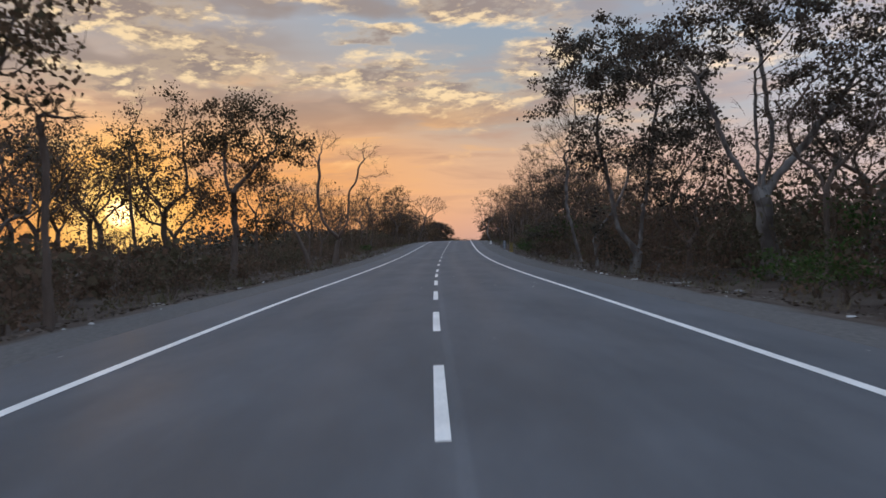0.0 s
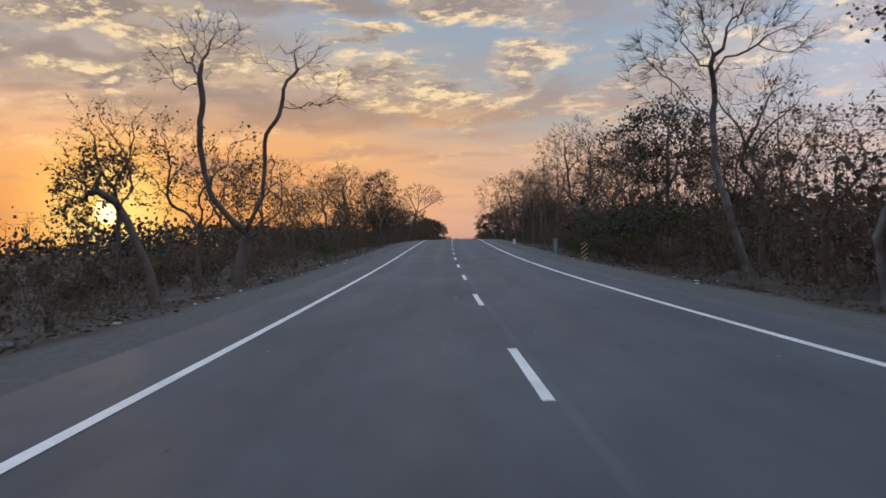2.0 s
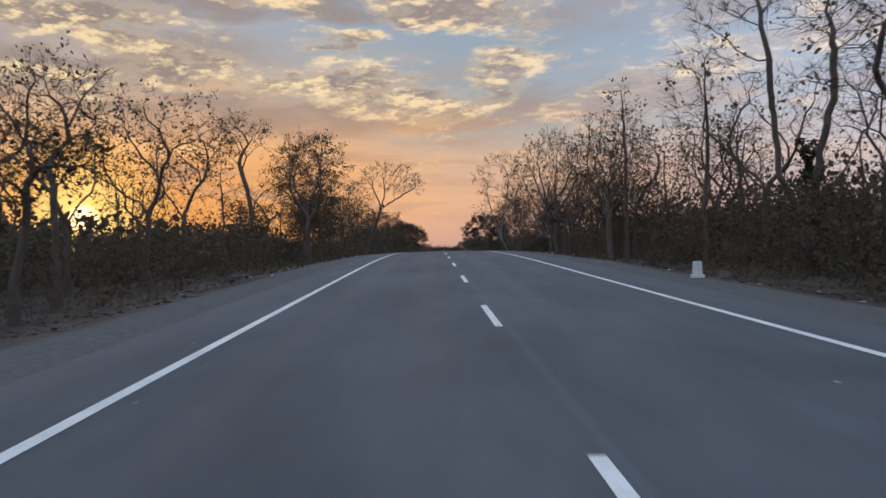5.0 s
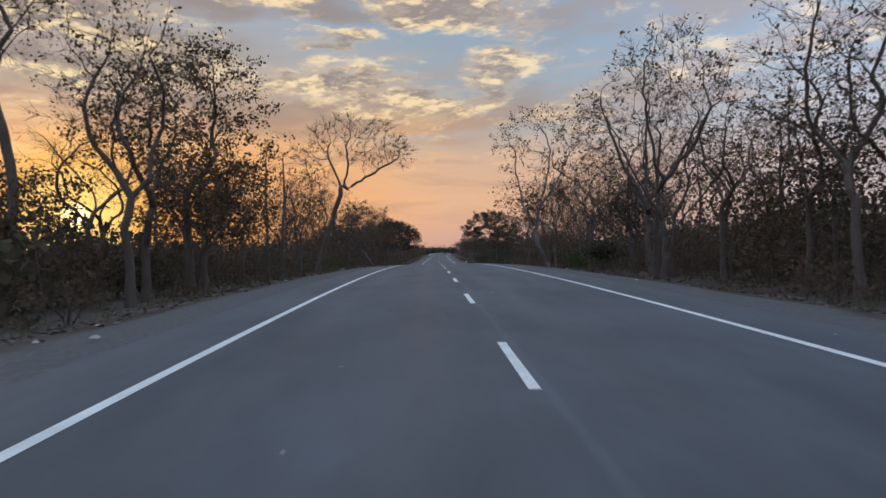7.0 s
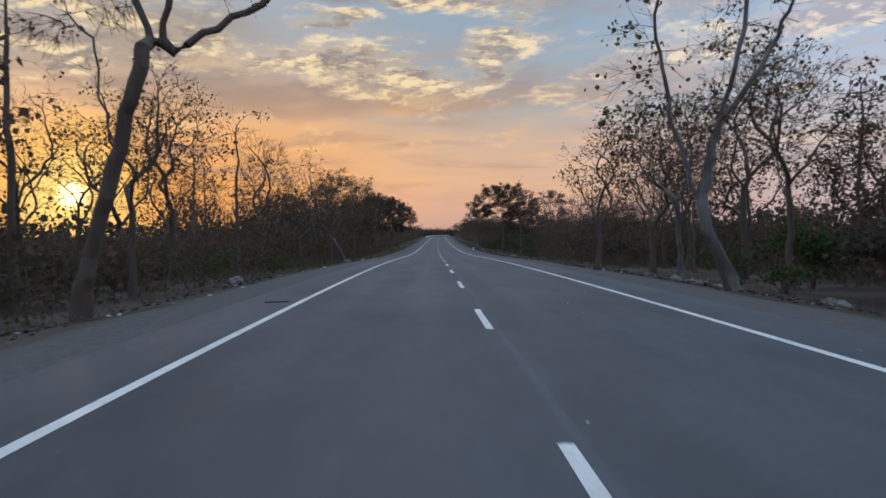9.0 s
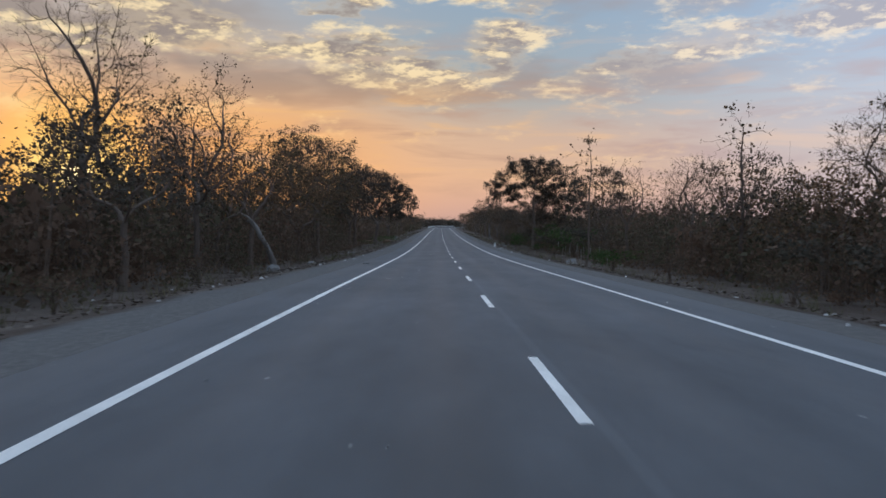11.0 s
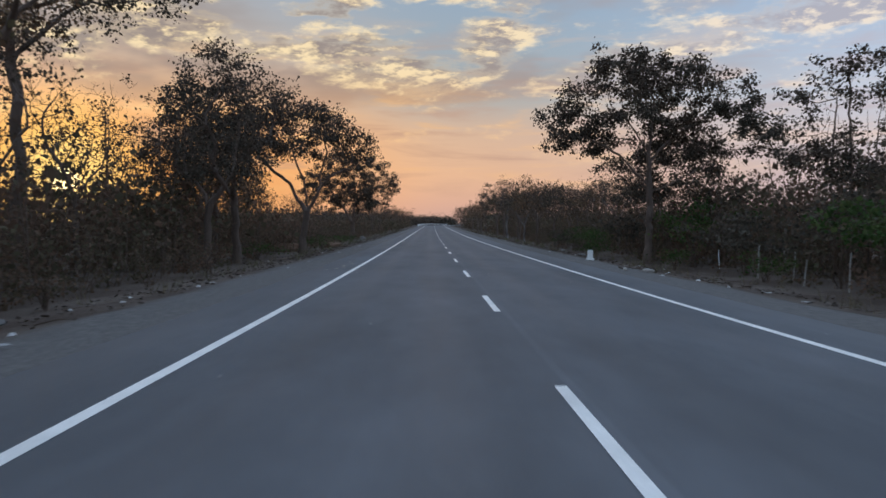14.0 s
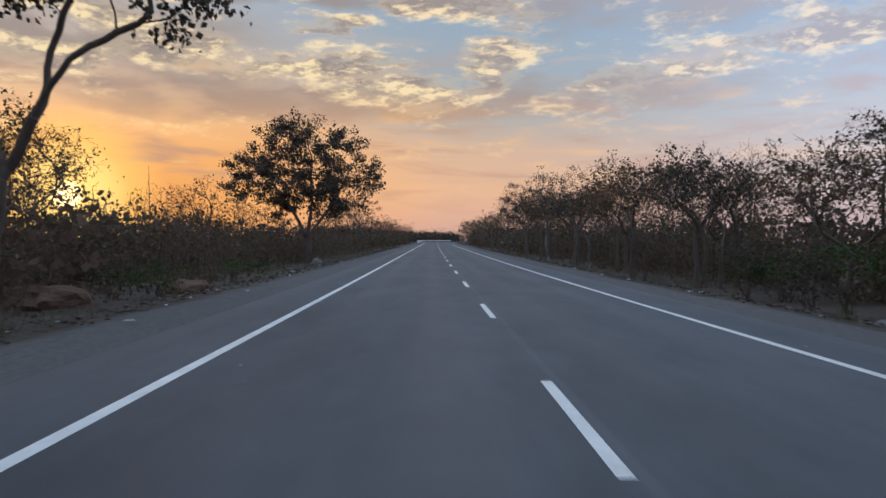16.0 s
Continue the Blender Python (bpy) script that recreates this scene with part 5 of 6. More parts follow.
def shrub_shape(seed, goals_n, leaves, size):
    """The twigs and the leaves of a shrub of several stems, 3 m high."""
    rng = np.random.default_rng(seed)
    lines = []
    for k in range(int(rng.integers(4, 7))):
        th, L = rng.uniform(0, 6.28), rng.uniform(1.0, 1.9)
        out = np.array([math.cos(th), math.sin(th), 0])
        lines.append(path_to(rng, np.array([0, 0, -0.15]) + out * 0.15 * (k > 0), np.array([0, 0, 1.0]), out * rng.uniform(0.2, 0.9) + (0, 0, L), 6, 0.12))
    lobe = rng.normal(size=(6, 3)) * (0.62, 0.62, 0.5) + (0, 0, 1.75)
    u = rng.normal(size=(goals_n, 3))
    u /= np.linalg.norm(u, axis=1, keepdims=True)
    goals = lobe[rng.integers(0, 6, goals_n)] + u * 0.75 * rng.uniform(0, 1, goals_n)[:, None] ** 0.5
    goals[:, 2] = np.abs(goals[:, 2]).clip(0.15, 3.1)
    pos, par, load = grow(rng, lines, goals, 0.24, 0.32, 0.35)
    i = np.nonzero(par >= 0)[0]
    wide = np.clip(0.006 * load ** 0.45, 0.006, 0.03)
    tw = ribbons(rng, pos[par[i]], pos[i], wide[par[i]], wide[i])
    ends = pos[load <= 4]
    at = ends[rng.integers(0, len(ends), leaves)] + rng.normal(size=(leaves, 3)) * 0.16
    at[:, 2] = np.abs(at[:, 2])
    return tw, leaf_quads(rng, at, size, 0.3, 0.45)


def stamped(rng, shape, base, wide, tall):
    """Copies of a shape of vertices and quads, turned and sized, one at each base."""
    v, f = shape
    n = len(base)
    th = rng.uniform(0, 6.28, n)
    c, d = (np.cos(th) * wide)[:, None], (np.sin(th) * wide)[:, None]
    out = np.stack([v[None, :, 0] * c - v[None, :, 1] * d, v[None, :, 0] * d + v[None, :, 1] * c, v[None, :, 2] * tall[:, None]], 2) + base[:, None]
    return out.reshape(-1, 3), (f[None] + (np.arange(n) * len(v))[:, None, None]).reshape(-1, 4)


def undergrowth():
    rng = np.random.default_rng(77)
    lq, tq = [], []
    near = [shrub_shape(900 + i, 44, 155, 0.111) for i in range(5)]
    back = [shrub_shape(920 + i, 22, 96, 0.188) for i in range(4)]
    poles = [shrub_shape(940 + i, 48, 40, 0.085) for i in range(4)]
    for side in (-1, 1):
        for lat0, lat1, gap, shapes, k in ((10.6, 12.4, 2.3, near, 0.42), (12.2, 15.5, 1.7, near, 0.85), (15.5, 20.0, 2.1, back, 1.05), (19.0, 27.0, 4.0, back, 1.45), (14.0, 24.0, 3.6, poles, 1.7)):
            s = np.concatenate([np.arange(-8, 450, gap), np.arange(450, 640, gap * 2.2)])
            s = s + rng.uniform(-gap, gap, len(s))
            push = set_back(s) if side > 0 else np.interp(s, [312, 320, 346, 356], [0.2, 1.8, 1.8, 0.2])
            lat = side * (rng.uniform(lat0, lat1, len(s)) + push)
            tall = profile(side, s) * k * rng.uniform(0.6, 1.2, len(s))
            keep = rng.uniform(0, 1, len(s)) < (0.7 if lat0 < 11 else 1.0)
            # an open patch before the great pale tree
            keep &= ~((lat > 0) & (lat < 15.8) & (s > 14) & (s < 35))
            which = rng.integers(0, len(shapes), len(s))
            for i, (tw, lf) in enumerate(shapes):
                m = keep & (which == i)
                b, z = spots(s[m], lat[m]), tall[m] / 3.0
                x = np.clip(z * 1.15, 0.5, 1.6) * rng.uniform(0.85, 1.2, len(z))
                lq.append(stamped(np.random.default_rng(i), lf, b, x, z))
                tq.append(stamped(np.random.default_rng(i), tw, b, x, z))
    # the closed heart of the thicket behind
    for side in (-1, 1):
        n = 560
        s = np.concatenate([rng.uniform(-8, 420, 420), rng.uniform(420, 640, n - 420)])
        lat = rng.uniform(14.0, 26.0, n) - np.interp(s, [420, 450], [0.0, 3.0]) + (np.maximum(set_back(s), 0) if side > 0 else 0.0)
        lat = np.where((side > 0) & (lat < 18) & (s > 12) & (s < 36), lat + 5.0, lat)
        hh = profile(side, s) * rng.uniform(0.75, 1.4, n) * lift(side, s)
        lq.append(clumps(rng, spots(s, side * lat), hh * rng.uniform(0.4, 0.6, n), hh, 50, 0, 0.18, 90, 0.41)[0])
        # taller growth deeper in
        for s0, s1, n in ((5, 60, 46), (132, 236, 84), (238, 345, 84)) if side > 0 else ((118, 228, 40), (236, 334, 80), (336, 376, 34)):
            s = rng.uniform(s0, s1, n)
            lat = rng.uniform(16.0, 26.0, n) + (np.clip(set_back(s), 0, 4) * 0.6 if side > 0 else 0.0)
            hh = (profile(side, s) * 0.9 + 0.9) * rng.uniform(0.9, 1.35, n)
            lq.append(clumps(rng, spots(s, side * lat), hh * rng.uniform(0.32, 0.5, n), hh, 60, 0, 0.17, 84, 0.38)[0])
        # low scrub close to the ground
        n = 420
        s = rng.uniform(-8, 460, n)
        lat = 10.4 + rng.gamma(1.6, 2.2, n) + (np.maximum(set_back(s), 0) * 0.7 if side > 0 else np.interp(s, [312, 320, 346, 356], [0, 1.5, 1.5, 0]))
        hh = rng.uniform(0.35, 1.0, n)
        lq.append(clumps(rng, spots(s, side * lat), hh * rng.uniform(0.8, 1.5, n), hh, 36, 0, 0.115, 14, 0.2)[0])
    v, f = merged(lq)
    tagged(new("undergrowth", mesh_from("undergrowth", v, f, M_BRUSH)), "dense dry brown-green undergrowth under the trees", "undergrowth", kind="stuff")
    # saplings and canes between the shrubs
    n = 1500
    s = rng.uniform(-5, 450, n)
    side = rng.choice([-1, 1], n)
    lat = rng.uniform(12.0, 20.0, n) * side
    lat = np.where(lat > 0, lat + np.maximum(set_back(s), 0.0), lat)
    lat = np.where((lat > 0) & (lat < 16.2) & (s > 12) & (s < 36), lat + 6.0, lat)
    a = spots(s, lat)
    hh = np.where(side < 0, profile(-1, s), profile(1, s)) * rng.uniform(0.4, 1.35, n)
    b = a + np.stack([rng.normal(size=n) * 0.25, rng.normal(size=n) * 0.25, hh * 0.5], 1)
    c = b + np.stack([rng.normal(size=n) * 0.45, rng.normal(size=n) * 0.45, hh * 0.5], 1)
    tq.append(tubes([(np.stack([a[i] - (0, 0, 0.1), b[i], c[i]]), np.array([0.028, 0.02, 0.006]) * rng.uniform(0.6, 1.6)) for i in range(n)], 3))
    v, f = merged(tq)
    tagged(new("dry_stems", mesh_from("dry_stems", v, f, M_TWIG)), "bare dry stems and canes standing in the undergrowth", "undergrowth", kind="stuff")


undergrowth()


def far_woods():
    rng = np.random.default_rng(91)
    out = []
    for side, d0, d1, tall0, tall1, s0, s1, n in ((-1, 60, 140, 2.5, 4.0, -40, 420, 190), (-1, 30, 60, 2.0, 3.2, 40, 400, 160), (-1, 15, 60, 4.5, 8.0, 420, 760, 230),
                                                   (1, 25, 44, 5.0, 7.4, -20, 460, 280), (1, 27, 50, 6.0, 8.5, 110, 345, 140), (1, 13, 60, 6.0, 9.0, 430, 660, 210),
                                                   (-1, 25, 45, 4.6, 7.0, 112, 335, 230)):
        s = rng.uniform(s0, s1, n)
        s = np.minimum(s, 655.0) if side > 0 else s
        base = spots(np.minimum(s, 645), side * rng.uniform(d0, d1, n))
        base[:, 1] += np.maximum(s - 645, 0)
        tall = rng.uniform(tall0, tall1, n)
        out.append(clumps(rng, base, tall * 0.6, tall, 22, 0, 0.44, 34, 0.66)[0])
    # woods that close the view beyond the bend
    n = 240
    x = rng.uniform(-70, 55, n) - 8.0
    y = 705 + rng.uniform(10, 60, n) - np.clip(x + 8, 0, 60) * 0.2
    z = np.full(n, float(centre(660)[2]) - 0.5)
    tall = rng.uniform(4.0, 8.0, n) + np.clip(np.abs(x + 4) - 12, 0, 30) * 0.12
    out.append(clumps(rng, np.stack([x, y, z], 1), tall * 0.6, tall, 70, 0, 0.5, 50, 0.9)[0])
    v, f = merged(out)
    tagged(new("far_woods", mesh_from("far_woods", v, f, M_FAR)), "low hazy brown woods in the distance", "woods", kind="stuff")


far_woods()


# ---------------------------------------------------------------- bushes
def bush(s, lat, h, w, seed, mat, label, leaves=420, size=0.11, group="verge bushes"):
    rng = np.random.default_rng(seed)
    p = spot(s, lat)
    ob = thing("bush", pose(p.x, p.y, p.z - 0.02), label, "bush", group)
    n = 9
    tips = np.stack([rng.normal(size=n) * w * 0.27, rng.normal(size=n) * w * 0.27, h * rng.uniform(0.5, 0.85, n)], 1)
    stems = [(path_to(rng, np.array([0.0, 0, -0.1]) + rng.normal(size=3) * (0.08, 0.08, 0), np.array([0, 0, 1.0]), t, 5, 0.12), np.linspace(0.022, 0.008, 5)) for t in tips]
    side = joined(rng, stems, tips[rng.integers(0, n, 40)] + rng.normal(size=(40, 3)) * (w * 0.16, w * 0.16, h * 0.14), 3, 0.15, 0.01, 0.004, skip=2)
    v, f = merged([tubes(stems, 5), tubes(side, 3)])
    o = tagged(new("stemwork", mesh_from("stemwork", v, f, M_TWIG)), kind="stuff")
    o.parent = ob
    ends = np.concatenate([l[0][1:] for l in side])
    at = ends[rng.integers(0, len(ends), leaves)] + rng.normal(size=(leaves, 3)) * (0.13 * w ** 0.5, 0.13 * w ** 0.5, 0.11)
    at[:, 2] = np.clip(at[:, 2], 0.05, h)
    v, f = leaf_quads(rng, at, size, 0.2)
    o = tagged(new("foliage", mesh_from("foliage", v, f, mat)), kind="stuff")
    o.parent = ob
    return ob


G_BUSH = "fresh green leafy bush growing on the verge slope"
D_BUSH = "low dry brownish bush at the edge of the verge"
bush(22.0, 13.0, 2.0, 3.4, 301, M_LEAF_GREEN, G_BUSH, 800)
bush(18.0, 12.0, 1.5, 2.6, 302, M_LEAF_GREEN, G_BUSH, 520)
bush(86.0, 9.9, 1.3, 2.4, 325, M_LEAF_GREEN, G_BUSH, 560)
bush(81.5, 10.2, 1.5, 2.4, 326, M_LEAF_DARK, "dark green bush at the edge of the verge", 560)
bush(91.0, 9.7, 1.0, 2.2, 303, M_LEAF_GREEN, G_BUSH, 560)
bush(94.5, 10.2, 1.7, 2.8, 304, M_LEAF_GREEN, G_BUSH, 640)
bush(99.0, 10.2, 1.3, 2.2, 305, M_LEAF_GREEN, G_BUSH)
bush(208.0, 13.5, 2.0, 2.2, 306, M_LEAF_GREEN, G_BUSH, 520)
bush(214.0, 15.5, 1.4, 3.4, 307, M_LEAF_GREEN, G_BUSH, 560)
bush(200.0, 12.0, 1.0, 2.0, 308, M_LEAF_GREEN, G_BUSH)
bush(266.9, 11.0, 1.4, 2.8, 309, M_LEAF_GREEN, G_BUSH, 800)
bush(284.0, 13.0, 1.4, 2.4, 310, M_LEAF_GREEN, G_BUSH, 500)
bush(312.0, 13.5, 1.3, 2.6, 311, M_LEAF_GREEN, G_BUSH, 420)
bush(322.0, 12.6, 1.2, 2.4, 312, M_LEAF_GREEN, G_BUSH, 420)
bush(335.0, 11.0, 1.0, 2.4, 313, M_LEAF_GREEN, G_BUSH, 420)
bush(340.9, 12.2, 2.2, 3.6, 314, M_LEAF_GREEN, G_BUSH, 900)
bush(347.5, 12.4, 2.2, 3.4, 315, M_LEAF_GREEN, G_BUSH, 900)
bush(352.5, 12.6, 1.6, 2.8, 316, M_LEAF_GREEN, G_BUSH, 600)
for i, (s_, l_, h_, w_) in enumerate(((79, 12.2, 4.2, 4.6), (83, 12.8, 4.6, 5.0), (87.5, 12.6, 3.8, 4.6), (92, 13.2, 4.4, 5.0), (97.5, 13.0, 3.4, 4.4), (108, 13.4, 3.2, 4.2),
                                      (20, 17.5, 4.0, 5.5), (27, 19.0, 4.4, 6.0), (12, 15.5, 3.6, 5.0), (296, 14.8, 3.8, 5.0), (303, 14.4, 3.2, 4.6), (309, 15.2, 4.4, 5.2),
                                      (317, 14.6, 3.6, 4.8), (326, 15.0, 4.2, 5.0), (336, 14.4, 3.4, 4.6), (196, 14.0, 2.6, 3.6), (204, 14.8, 2.8, 4.0), (243, 14.6, 3.0, 4.4))):
    bush(s_, l_, h_, w_, 400 + i, M_LEAF_GREEN if i % 3 == 1 else M_LEAF_DARK, "tall dark green bush in the roadside thicket", 1300, 0.17)
bush(346.0, 10.4, 2.0, 1.6, 317, M_LEAF_DARK, "dark shrub with a crooked stem beside the verge", 420)
bush(352.0, 10.9, 2.3, 1.8, 318, M_LEAF_DARK, "dark shrub with a crooked stem beside the verge", 420)
bush(210.0, -11.8, 1.9, 3.0, 319, M_LEAF_GREEN, G_BUSH, 560)
bush(224.0, -11.2, 1.3, 2.4, 320, M_LEAF_GREEN, G_BUSH, 420)
bush(94.0, -9.8, 1.3, 1.8, 321, M_LEAF_GREEN, G_BUSH, 360)
bush(351.0, -10.8, 1.2, 2.6, 322, M_LEAF_GREEN, G_BUSH, 460)
bush(360.0, -10.4, 1.0, 2.2, 323, M_LEAF_GREEN, G_BUSH, 400)
bush(330.0, -12.2, 1.1, 2.4, 324, M_LEAF_GREEN, G_BUSH, 400)
for i, (s_, l_) in enumerate(((14, -10.4), (27, -10.8), (37, -10.3), (52, -10.6), (76, -10.8), (85, -10.5), (103, -10.4), (122, -10.6), (139, -10.9), (152, -10.4),
                              (178, -10.5), (233, -10.6), (246, -10.9), (274, -10.4), (298, -10.7), (312, -10.5), (12, 11.2), (30, 10.8), (50, 10.4), (72, 10.9),
                              (108, 11.0), (121, 10.7), (134, 11.1), (153, 10.5), (176, 10.8), (222, 11.4), (239, 10.8), (255, 11.3), (299, 11.6), (366, 10.8))):
    bush(s_, l_, 0.9 + (i * 37 % 11) * 0.09, 1.6 + (i * 23 % 7) * 0.2, 340 + i, M_BRUSH, D_BUSH, 260, 0.1)


# ---------------------------------------------------------------- verge cover
def verge_cover():
    rng = np.random.default_rng(55)
    n = 22000
    a = 6.3 + rng.gamma(2.0, 1.15, n)
    lat = a * rng.choice([-1, 1], n)
    s = rng.uniform(-4, 470, n)
    at = spots(s, lat) + np.stack([np.zeros(n), np.zeros(n), rng.uniform(0.0, 0.05, n)], 1)
    v, f = leaf_quads(rng, at, 0.15, 0.0, 0.42)
    v = v.reshape(-1, 4, 3)
    v[:, :, 2] = at[:, None, 2] + (v[:, :, 2] - at[:, None, 2]) * 0.35 + 0.02
    tagged(new("fallen_leaf_litter", mesh_from("fallen_leaf_litter", v.reshape(-1, 3), f, M_LITTER)), "brown fallen leaves strewn over the verge slope", "leaf litter", kind="stuff")
    n = 9000
    tuft = rng.uniform(-4, 470, 900)
    tl = (7.0 + rng.gamma(2.0, 1.3, 900)) * rng.choice([-1, 1], 900)
    k = rng.integers(0, 900, n)
    base = spots(tuft[k], tl[k]) + rng.normal(size=(n, 3)) * (0.14, 0.14, 0.0)
    tip = base + np.stack([rng.normal(size=n) * 0.13, rng.normal(size=n) * 0.13, rng.uniform(0.15, 0.55, n)], 1)
    v, f = ribbons(rng, base, tip, 0.009, 0.001)
    tagged(new("dry_grass", mesh_from("dry_grass", v, f, M_GRASS)), "tufts of dry straw-coloured grass on the verge", "grass", kind="stuff")
    # twigs lying about
    n = 900
    lat = (6.6 + rng.gamma(2.0, 1.1, n)) * rng.choice([-1, 1], n)
    p = spots(rng.uniform(-4, 460, n), lat) + (0, 0, 0.03)
    th = rng.uniform(0, 6.28, n)
    L = rng.uniform(0.15, 0.9, n)
    q = p + np.stack([np.cos(th) * L, np.sin(th) * L, rng.uniform(-0.02, 0.08, n)], 1)
    v, f = tubes([(np.stack([p[i], (p[i] + q[i]) / 2 + rng.normal(size=3) * 0.03, q[i]]), np.array([0.014, 0.011, 0.005])) for i in range(n)], 3)
    tagged(new("fallen_twig_litter", mesh_from("fallen_twig_litter", v, f, M_TWIG)), "dry twigs lying on the verge", "twigs", kind="stuff")
    # grit and small pale rubbish along the edges of the asphalt
    n = 260
    lat = (5.6 + rng.gamma(2.0, 1.0, n)) * rng.choice([-1, 1], n)
    s = rng.uniform(0, 440, n)
    p = spots(s, lat) + (0, 0, 0.012)
    vv, ff = [], []
    for i in range(n):
        th, w, l = rng.uniform(0, 3.14), rng.uniform(0.02, 0.055), rng.uniform(0.03, 0.11)
        e1, e2 = np.array([math.cos(th), math.sin(th), 0]) * l, np.array([-math.sin(th), math.cos(th), 0]) * w
        c = p[i]
        hgt = rng.uniform(0.01, 0.05)
        vv += [c - e1 - e2, c + e1 - e2, c + e1 * 0.8 + e2, c - e1 * 0.9 + e2, c - e1 * 0.5 - e2 * 0.4 + (0, 0, hgt), c + e1 * 0.6 - e2 * 0.5 + (0, 0, hgt * 0.8),
               c + e1 * 0.4 + e2 * 0.5 + (0, 0, hgt * 0.7), c - e1 * 0.5 + e2 * 0.5 + (0, 0, hgt)]
        o = i * 8
        ff += [(o, o + 1, o + 5, o + 4), (o + 1, o + 2, o + 6, o + 5), (o + 2, o + 3, o + 7, o + 6), (o + 3, o, o + 4, o + 7), (o + 4, o + 5, o + 6, o + 7)]
    # dry leaf scraps and grit blown on to the asphalt
    n = 420
    lat = rng.uniform(-4.8, 4.8, n)
    s = rng.uniform(-2, 420, n)
    x, y, z, h = centre(s)
    at = np.stack([x + lat * np.cos(h), y + lat * np.sin(h), z - 0.0163 * np.abs(lat) + 0.006], 1)
    v, f = leaf_quads(rng, at, 0.06, 0.0, 0.45)
    v = v.reshape(-1, 4, 3)
    v[:, :, 2] = at[:, None, 2] + np.abs(v[:, :, 2] - at[:, None, 2]) * 0.25
    tagged(new("leaf_scraps", mesh_from("leaf_scraps", v.reshape(-1, 3), f, M_TRASH)), "small pale dry leaf scraps scattered over the asphalt", "leaf litter", kind="stuff")
    tagged(new("paper_litter", mesh_from("paper_litter", np.array(vv), np.array(ff), M_TRASH)), "small pale scraps of paper and plastic along the road", "litter", kind="stuff")


verge_cover()


def stone(s, lat, sx, sy, sz, seed, name="stone", mat=None, label="rough grey-brown stone lying on the verge", turn=0.0):
    bm = bmesh.new()
    bmesh.ops.create_icosphere(bm, subdivisions=3, radius=1.0)
    for v in bm.verts:
        n = noise.noise(v.co * 1.3 + Vector((seed * 3.7, 0, 0))) * 0.35 + noise.noise(v.co * 3.5 + Vector((0, seed, 0))) * 0.14
        v.co *= 1 + n
        v.co.x, v.co.y, v.co.z = v.co.x * sx, v.co.y * sy, max(v.co.z, -0.35) * sz
    me = bpy.data.meshes.new(name)
    bm.to_mesh(me)
    bm.free()
    me.materials.append(mat or M_STONE)
    ob = new(name, me)
    ob.matrix_world = on_road(s, lat, sz * 0.22, turn)
    return tagged(ob, label, name, group="verge stones")


RUBBLE = [(201, 9.3, 0.3, 0.22, 0.16), (202.6, 9.9, 0.24, 0.3, 0.14), (204, 9.2, 0.35, 0.25, 0.2), (206, 9.8, 0.26, 0.2, 0.15), (208.5, 9.4, 0.3, 0.24, 0.18),
          (211, 9.9, 0.22, 0.2, 0.13), (213, 9.3, 0.34, 0.26, 0.2), (199.0, 8.6, 0.2, 0.16, 0.1), (194.0, 10.6, 0.26, 0.2, 0.14), (191.5, 9.6, 0.3, 0.2, 0.15)]
LOOSE = [(278.3, 10.0, 0.5, 0.4, 0.34), (255.0, -9.6, 0.42, 0.34, 0.3), (384.0, -9.9, 0.5, 0.4, 0.4), (274.6, 9.2, 0.24, 0.2, 0.14), (20.0, 9.6, 0.24, 0.2, 0.12),
         (184.5, -8.7, 0.22, 0.18, 0.12), (206.0, -9.2, 0.36, 0.3, 0.26), (46.0, -8.4, 0.2, 0.16, 0.1), (330.0, 8.9, 0.3, 0.2, 0.14), (293.0, -9.4, 0.26, 0.2, 0.12),
         (263.0, -8.8, 0.3, 0.22, 0.14), (266.5, -9.4, 0.24, 0.3, 0.12), (340.0, 9.4, 0.3, 0.24, 0.16), (368.0, -9.0, 0.3, 0.2, 0.14)]
for i, (s_, l_, a, b_, c_) in enumerate(RUBBLE + LOOSE):
    stone(s_, l_, a, b_, c_, i + 1, turn=i * 40.0)
for s_, l_, a, b_, k in ((304.9, 6.4, 0.22, 0.14, 41), (314.4, 8.6, 0.24, 0.16, 42), (305.2, 5.7, 0.18, 0.08, 43), (203.0, 10.6, 0.3, 0.16, 44), (199.4, 10.0, 0.22, 0.14, 45), (360.5, -7.6, 0.24, 0.14, 46), (16.0, -7.4, 0.2, 0.1, 47)):
    stone(s_, l_, a, b_, 0.07, k, "concrete_scrap", M_PALE_WOOD, "flat pale piece of broken concrete on the verge", k * 31.0)
stone(347.3, -13.0, 1.3, 0.9, 0.6, 31, "earth_mound", M_EARTH, "low mound of reddish-brown earth beside the verge")
stone(351.0, -9.8, 0.8, 0.6, 0.4, 32, "earth_mound", M_EARTH, "low mound of reddish-brown earth beside the verge")


